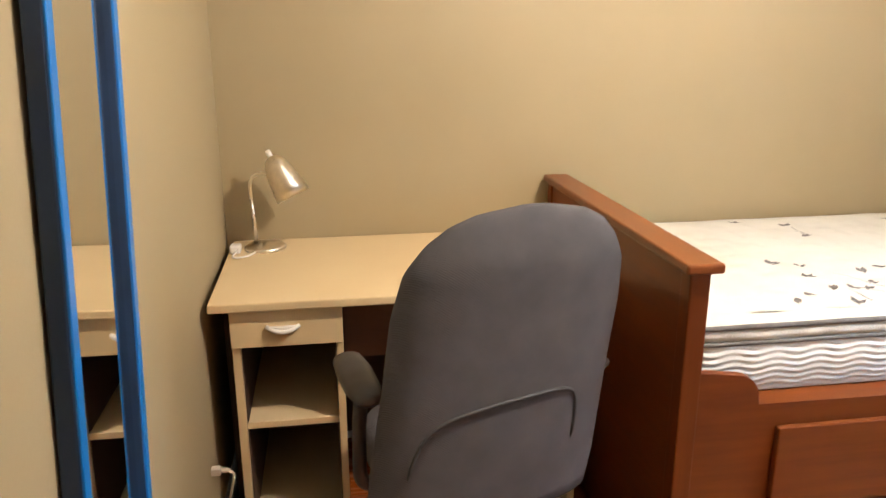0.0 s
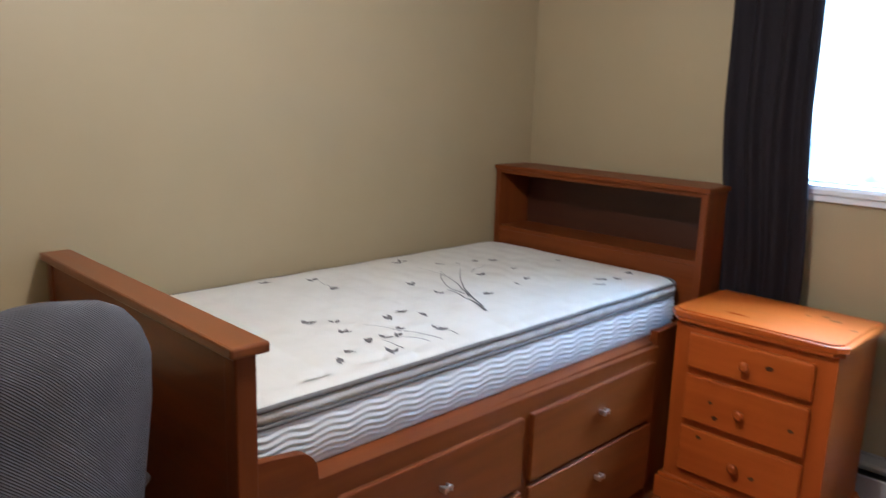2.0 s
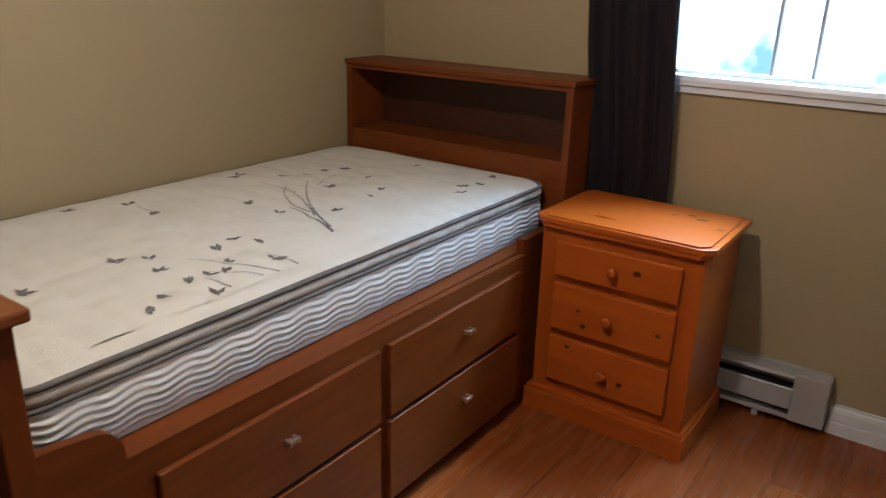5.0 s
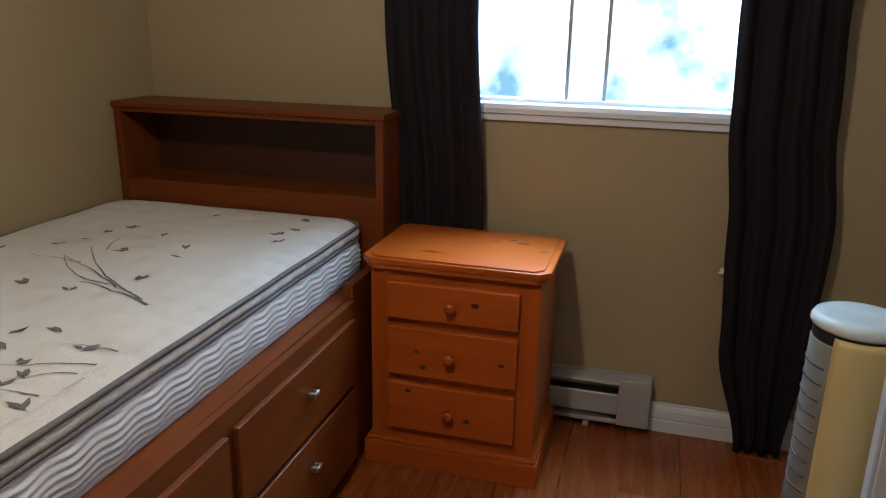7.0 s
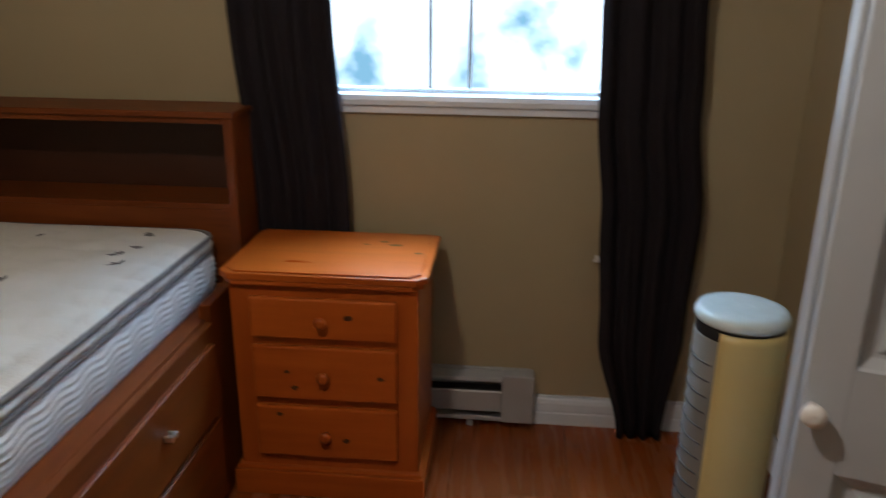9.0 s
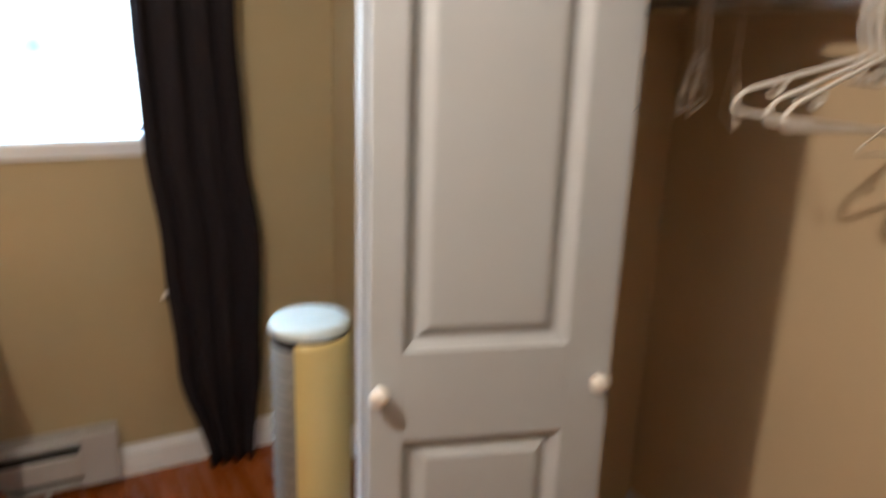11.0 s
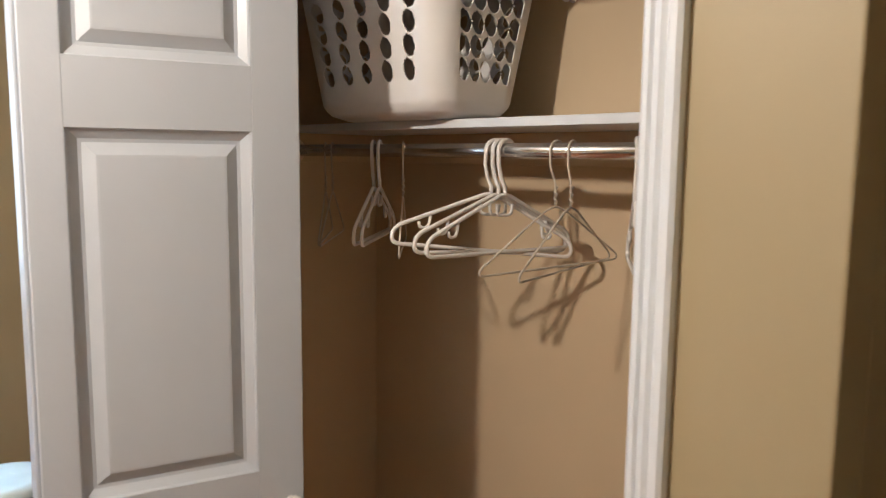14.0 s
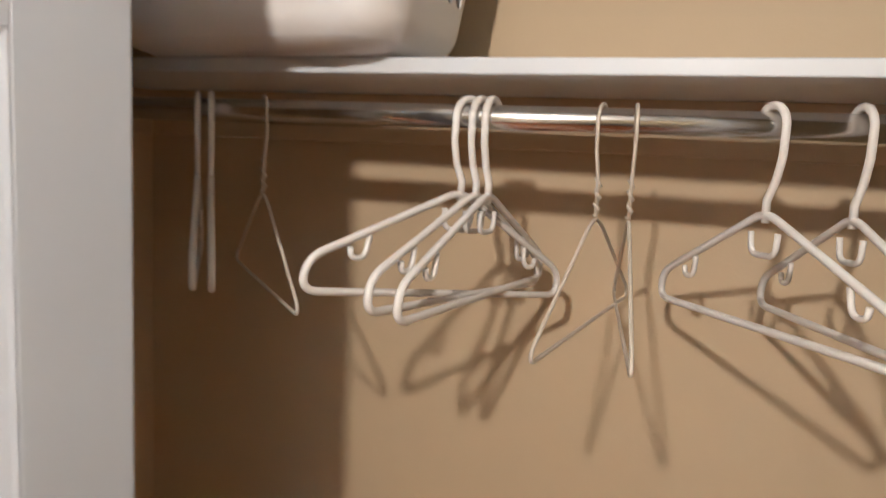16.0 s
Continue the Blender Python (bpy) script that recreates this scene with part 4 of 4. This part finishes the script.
# ---- closet ----
def door_leaf(name, m, label, knobs):
    """A bifold leaf: local x along its width, y out of its face, z up."""
    d = thing(name, m, label, "door", "bifold closet door", "structure")
    W, H, T = 0.442, 2.000, 0.035
    pan = [(1.717, 1.922), (0.980, 1.605), (0.215, 0.812)]
    px0, px1 = 0.060, 0.354
    fr = bmesh.new()
    box(fr, 0, px0, -T, 0, 0.012, H, 0.003)
    box(fr, px1, W, -T, 0, 0.012, H, 0.003)
    zs = [0.012] + [z for a, b in reversed(pan) for z in (a, b)] + [H]
    for a, b in zip(zs[::2], zs[1::2]):
        box(fr, px0 - 0.001, px1 + 0.001, -T, 0, a, b)
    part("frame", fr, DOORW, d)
    for z0, z1 in pan:
        p = bmesh.new()
        steps = [(0.0, 0.0), (0.003, -0.005), (0.017, -0.015), (0.023, -0.016), (0.043, -0.004), (0.047, -0.0035)]
        rings = []
        for ins, dep in steps:
            rings.append([p.verts.new(q) for q in ((px0 + ins, dep, z0 + ins), (px1 - ins, dep, z0 + ins), (px1 - ins, dep, z1 - ins), (px0 + ins, dep, z1 - ins))])
        for a, b in zip(rings, rings[1:]):
            for i in range(4):
                p.faces.new((a[i], a[(i + 1) % 4], b[(i + 1) % 4], b[i]))
        p.faces.new(rings[-1])
        rear = [p.verts.new(q) for q in ((px0, -T + 0.004, z0), (px1, -T + 0.004, z0), (px1, -T + 0.004, z1), (px0, -T + 0.004, z1))]
        p.faces.new(rear)
        for i in range(4):
            p.faces.new((rings[0][i], rings[0][(i + 1) % 4], rear[(i + 1) % 4], rear[i]))
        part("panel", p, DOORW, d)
    for x in knobs:
        kb = lathe(bmesh.new(), [(0.009, 0), (0.010, 0.012), (0.016, 0.018), (0.018, 0.026), (0.015, 0.034), (0.006, 0.037)], 20, Matrix.Translation((x, 0, 0.912)) @ pose(0, 0, 0, -90, 0, 0))
        part("knob", kb, PLAST, d, "round white knob")
    return d


# the folded pair stands out into the room; local x runs from the window side towards the track
ang = math.degrees(math.atan2(-0.956, -0.295))
door_leaf("door_1", pose(1.909, -2.307, 0, 0, 0, ang) @ Matrix.Diagonal((1, -1, 1, 1)), "white panelled bifold closet leaf, folded open, two white knobs", (0.016, 0.414))
door_leaf("door_2", pose(1.990, -2.316, 0, 0, 0, ang + 14), "white panelled bifold leaf folded behind its twin", ())

sh = thing("closet_shelf", pose(0, 0, 0), "white painted closet shelf above the hanging rod", "shelf")
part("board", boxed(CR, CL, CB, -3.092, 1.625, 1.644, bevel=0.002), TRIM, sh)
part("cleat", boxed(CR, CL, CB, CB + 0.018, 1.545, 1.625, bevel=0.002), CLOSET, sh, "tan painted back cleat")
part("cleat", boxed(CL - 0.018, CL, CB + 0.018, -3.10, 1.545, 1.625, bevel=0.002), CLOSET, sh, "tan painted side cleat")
ZR, YR = 1.578, -3.12
cr = thing("closet_rod", pose(0, YR, ZR), "polished chrome closet rod under the shelf", "closet rod")
part("rod", tube(bmesh.new(), [(CR, 0, 0), (CL - 0.018, 0, 0)], 0.0155, 20), CHROME, cr)
for x in (CR + 0.004, CL - 0.022):
    part("flange", lathe(bmesh.new(), [(0.030, -0.004), (0.030, 0.002), (0.022, 0.004)], 20, Matrix.Translation((x, 0, 0)) @ pose(0, 0, 0, 0, 90, 0)), CHROME, cr)
wh = thing("wall_hook", pose(1.678, CB, 1.935), "small white knob hook on the closet back wall", "wall hook")
part("hook", lathe(bmesh.new(), [(0.012, 0), (0.008, 0.006), (0.007, 0.018), (0.014, 0.026), (0.012, 0.034), (0.003, 0.037)], 18, pose(0, 0, 0, -90, 0, 0)), PLAST, wh)


def basket():
    b = thing("laundry_basket", pose(1.915, -3.142, 1.6445, 0, 0, 0), "white plastic laundry basket with oval holes on the shelf", "laundry basket")
    A, B, H = 0.205, 0.128, 0.335                       # half length and width at the bottom, height
    flare = 0.046

    def side(u, z, inner=0.0):
        """A point on the wall: u runs round the rounded rectangle from 0 to 4, z is the height."""
        k = z / H
        inner += 0.024 * max(0.0, 1 - z / 0.040) ** 2
        a, c, r = A + flare * k - inner, B + flare * k - inner, 0.062
        cor = ((a - r, c - r, 0), (-a + r, c - r, 90), (-a + r, -c + r, 180), (a - r, -c + r, 270))
        q = int(u) % 4
        f = u - int(u)
        cx, cy, a0 = cor[q]
        nx, ny, n0 = cor[(q + 1) % 4]
        if f < 0.25:
            t = radians(a0 + 90 * f / 0.25)
            return Vector((cx + r * math.cos(t), cy + r * math.sin(t), z))
        t = radians(a0 + 90)
        p, s = Vector((cx + r * math.cos(t), cy + r * math.sin(t), z)), Vector((nx + r * math.cos(t), ny + r * math.sin(t), z))
        return p.lerp(s, (f - 0.25) / 0.75)

    bm = bmesh.new()
    N = 4 * 48
    zs = [0.012 + (H - 0.012) * i / 44 for i in range(45)]
    g = {}

    def hole(u, z):
        q, f = int(u) % 4, u - int(u)
        if f < 0.25:
            return None
        f = (f - 0.25) / 0.75
        cols = 5
        for r in range(4):
            zc = 0.098 + 0.047 * r
            for c in range(cols):
                fc = 0.5 + 0.214 * (c - 2)
                ln = (2 * A if q in (0, 2) else 2 * B) - 0.104
                d = ((f - fc) * ln / 0.0160) ** 2 + ((z - zc) / 0.0210) ** 2 + 0.9 * ((f - fc) * ln / 0.0160) * ((z - zc) / 0.0210) * 0.6
                if d < 1.0:
                    return (q, r, c)
        if q in (1, 3) and abs(f - 0.5) < 0.24 and abs(z - 0.292) < 0.019 * (1 - (abs(f - 0.5) / 0.26) ** 4):
            return (q, 9, 9)
        return None

    M = 4 * 160
    ZN = 110
    us = [4 * i / M for i in range(M)]
    zz = [0.012 + (H - 0.012) * i / ZN for i in range(ZN + 1)]
    vs = [[bm.verts.new(side(u, z)) for u in us] for z in zz]
    for j in range(ZN):
        for i in range(M):
            uc, zc = us[i] + 2 / M, (zz[j] + zz[j + 1]) / 2
            if hole(uc, zc) is None:
                f = bm.faces.new((vs[j][i], vs[j][(i + 1) % M], vs[j + 1][(i + 1) % M], vs[j + 1][i]))
                f.smooth = True
    # bottom, rounded into the wall
    low = [bm.verts.new(side(u, 0.0, 0.014)) for u in us]
    for i in range(M):
        f = bm.faces.new((low[i], low[(i + 1) % M], vs[0][(i + 1) % M], vs[0][i]))
        f.smooth = True
    bm.faces.new(low[::-1])
    for v in [v for v in bm.verts if not v.link_faces]:
        bm.verts.remove(v)
    body = part("body", bm, BASKET, b)
    sol = body.modifiers.new("thickness", "SOLIDIFY")
    sol.thickness, sol.offset = 0.0028, -1
    rim = bmesh.new()
    prof = [(0.0, -0.002), (0.022, -0.002), (0.026, -0.016), (0.029, -0.016), (0.026, 0.004), (0.020, 0.007), (0.0, 0.005)]
    rings = []
    for i in range(240):
        u = 4 * i / 240
        p = side(u, H)
        o = side(u, H, -0.01) - p
        o.normalize()
        dip = 0.0
        rings.append([rim.verts.new(p + o * a + Vector((0, 0, c - dip))) for a, c in prof])
    for i in range(240):
        p, q = rings[i], rings[(i + 1) % 240]
        for k in range(len(prof)):
            f = rim.faces.new((p[k], p[(k + 1) % len(prof)], q[(k + 1) % len(prof)], q[k]))
            f.smooth = True
    part("rim", rim, BASKET, b)


basket()


def plastic_hanger(m, seed, label, thick=0.0045, notch=True):
    """A tubular hanger: local y along its width, origin at the rod's axis."""
    h = thing("clothes_hanger", m, label, "clothes hanger", "hangers on the closet rod")
    R = 0.0155 + thick + 0.002
    hookp = [(0, -R * math.cos(a), R * math.sin(a)) for a in [radians(200 - 14 * i) for i in range(15)]]
    hookp = [(0, -y, z) for _, y, z in hookp]
    neck = [(0, 0.020, -0.03), (0, 0.012, -0.055), (0, 0.0, -0.075), (0, 0, -0.098)]
    hk = hookp[::-1] if hookp[0][1] > hookp[-1][1] else hookp
    hk = [(0, -y, z) for _, y, z in hk] if hk[-1][1] < 0 else hk
    part("hook", tube(bmesh.new(), hk + neck, thick, 10), PLAST, h)
    W, zt, zb = 0.200, -0.086, -0.208
    loop = rounded([(0, 0.0, zt), (0, W, zb + 0.034), (0, W + 0.004, zb), (0, -W - 0.004, zb), (0, -W, zb + 0.034)], 0.022, 6, True)
    part("frame", tube(bmesh.new(), loop, thick, 10, True), PLAST, h)
    if notch:
        for s in (-1, 1):
            y0 = s * 0.125
            nb = rounded([(0, y0, -0.146), (0, y0 + s * 0.004, -0.171), (0, y0 + s * 0.022, -0.172), (0, y0 + s * 0.024, -0.160)], 0.010, 5)
            part("strap_hook", tube(bmesh.new(), nb, thick * 0.75, 8), PLAST, h)
        lp = rounded([(0, -0.022, -0.108), (0, -0.020, -0.132), (0, 0.020, -0.132), (0, 0.022, -0.108)], 0.012, 5)
        part("centre_loop", tube(bmesh.new(), lp, thick * 0.75, 8), PLAST, h)
    return h


def wire_hanger(m, label):
    h = thing("clothes_hanger", m, label, "clothes hanger", "hangers on the closet rod")
    r, R = 0.0022, 0.0195
    hk = [(0, R * math.cos(a), R * math.sin(a)) for a in [radians(-20 + 14 * i) for i in range(15)]]
    hk = [(0, -y, z) for _, y, z in hk][::1]
    if hk[-1][1] < hk[0][1]:
        hk = hk[::-1]
    down = [(0, 0.018, -0.03), (0, 0.003, -0.06), (0, 0.0, -0.105)]
    part("hook", tube(bmesh.new(), hk + down, r, 8), WIRE, h)
    tw = [(0.003 * math.cos(a * 1.9), 0.003 * math.sin(a * 1.9), -0.062 - 0.0042 * a) for a in range(11)]
    part("twist", tube(bmesh.new(), tw, r, 6), WIRE, h)
    W, zt, zb = 0.200, -0.106, -0.226
    loop = rounded([(0, 0.0, zt), (0, 0.03, zt - 0.010), (0, W, zb + 0.012), (0, W, zb), (0, -W, zb), (0, -W, zb + 0.012), (0, -0.03, zt - 0.010)], 0.012, 4, True)
    part("frame", tube(bmesh.new(), loop, r, 8, True), WIRE, h)
    return h


def at_rod(x, turn, lean=0.0):
    """Where a hanger hangs: x on the rod, its near end swung towards +x by turn degrees."""
    return pose(x, YR, ZR, lean, 0, -turn)


plastic_hanger(at_rod(1.645, 27, 6), 1, "white tubular plastic hanger swung askew on the rod", 0.0044)
plastic_hanger(at_rod(1.631, 10, 3), 2, "white tubular plastic hanger swung askew on the rod", 0.0044)
plastic_hanger(at_rod(1.617, 6, 1), 3, "white tubular plastic hanger swung askew on the rod", 0.0044)
wire_hanger(at_rod(1.491, 5), "thin cream-coated wire hanger")
wire_hanger(at_rod(1.455, -10), "thin cream-coated wire hanger")
plastic_hanger(at_rod(1.319, -33, 2), 4, "thick white tubular hanger beside the wire hangers", 0.0044)
plastic_hanger(at_rod(1.238, -20, 2), 5, "thick white tubular hanger near the rod's end", 0.0044)
wire_hanger(at_rod(1.927, -45), "thin cream-coated wire hanger turned edge-on")
plastic_hanger(at_rod(2.010, -38), 6, "white tubular plastic hanger deep in the closet's shade", 0.0042)
plastic_hanger(at_rod(2.032, -37), 7, "white tubular plastic hanger deep in the closet's shade", 0.0042)
wire_hanger(at_rod(2.195, -44), "thin wire hanger in the closet's dark end")
wire_hanger(at_rod(2.225, -48), "thin wire hanger in the closet's dark end")

# ---- ceiling lamp ----
cl = thing("ceiling_light", pose(LAMP[0], LAMP[1], TOP), "plain white ceiling lamp holder lighting the room", "ceiling light")
part("canopy", lathe(bmesh.new(), [(0.060, 0.0), (0.058, -0.018), (0.026, -0.024), (0.022, -0.100)], 28), TRIM, cl)
# unseen disc added over the bulb to hold its light off the ceiling
part("light_baffle", lathe(bmesh.new(), [(0.022, -0.092), (0.060, -0.096), (0.085, -0.106), (0.087, -0.110), (0.060, -0.102), (0.020, -0.100)], 40), TRIM, cl, "added unseen disc keeping bulb light off the ceiling")

# ---- floor planks ----
PW, PL = 0.192, 1.20
meshes = {}


def plank_mesh(length, width):
    key = (round(length, 3), round(width, 3))
    if key not in meshes:
        b = bmesh.new()
        box(b, 0.0006, length - 0.0006, 0.0006, width - 0.0006, -0.011, 0.0)
        top = [e for e in b.edges if all(v.co.z > -0.001 for v in e.verts)]
        bmesh.ops.bevel(b, geom=top, offset=0.0005, segments=1, affect="EDGES")
        me = bpy.data.meshes.new("plank")
        bmesh.ops.recalc_face_normals(b, faces=b.faces[:])
        b.to_mesh(me)
        b.free()
        me.materials.append(PLANK)
        meshes[key] = me
    return meshes[key]


fl = bpy.data.objects["floor"]
row, y = 0, 0.0
while y > AY + 0.05:
    off = (row * 0.43) % PL
    x = -off
    lim = RX if y > CY - 0.05 else (CL if y > CB else AX)
    while x < lim:
        a, b = max(x, 0.0), min(x + PL, lim)
        if b - a > 0.02:
            p = new("plank", plank_mesh(b - a, PW))
            p.parent = fl
            p.location = (a, y - PW, 0)
        x += PL
    y -= PW
    row += 1
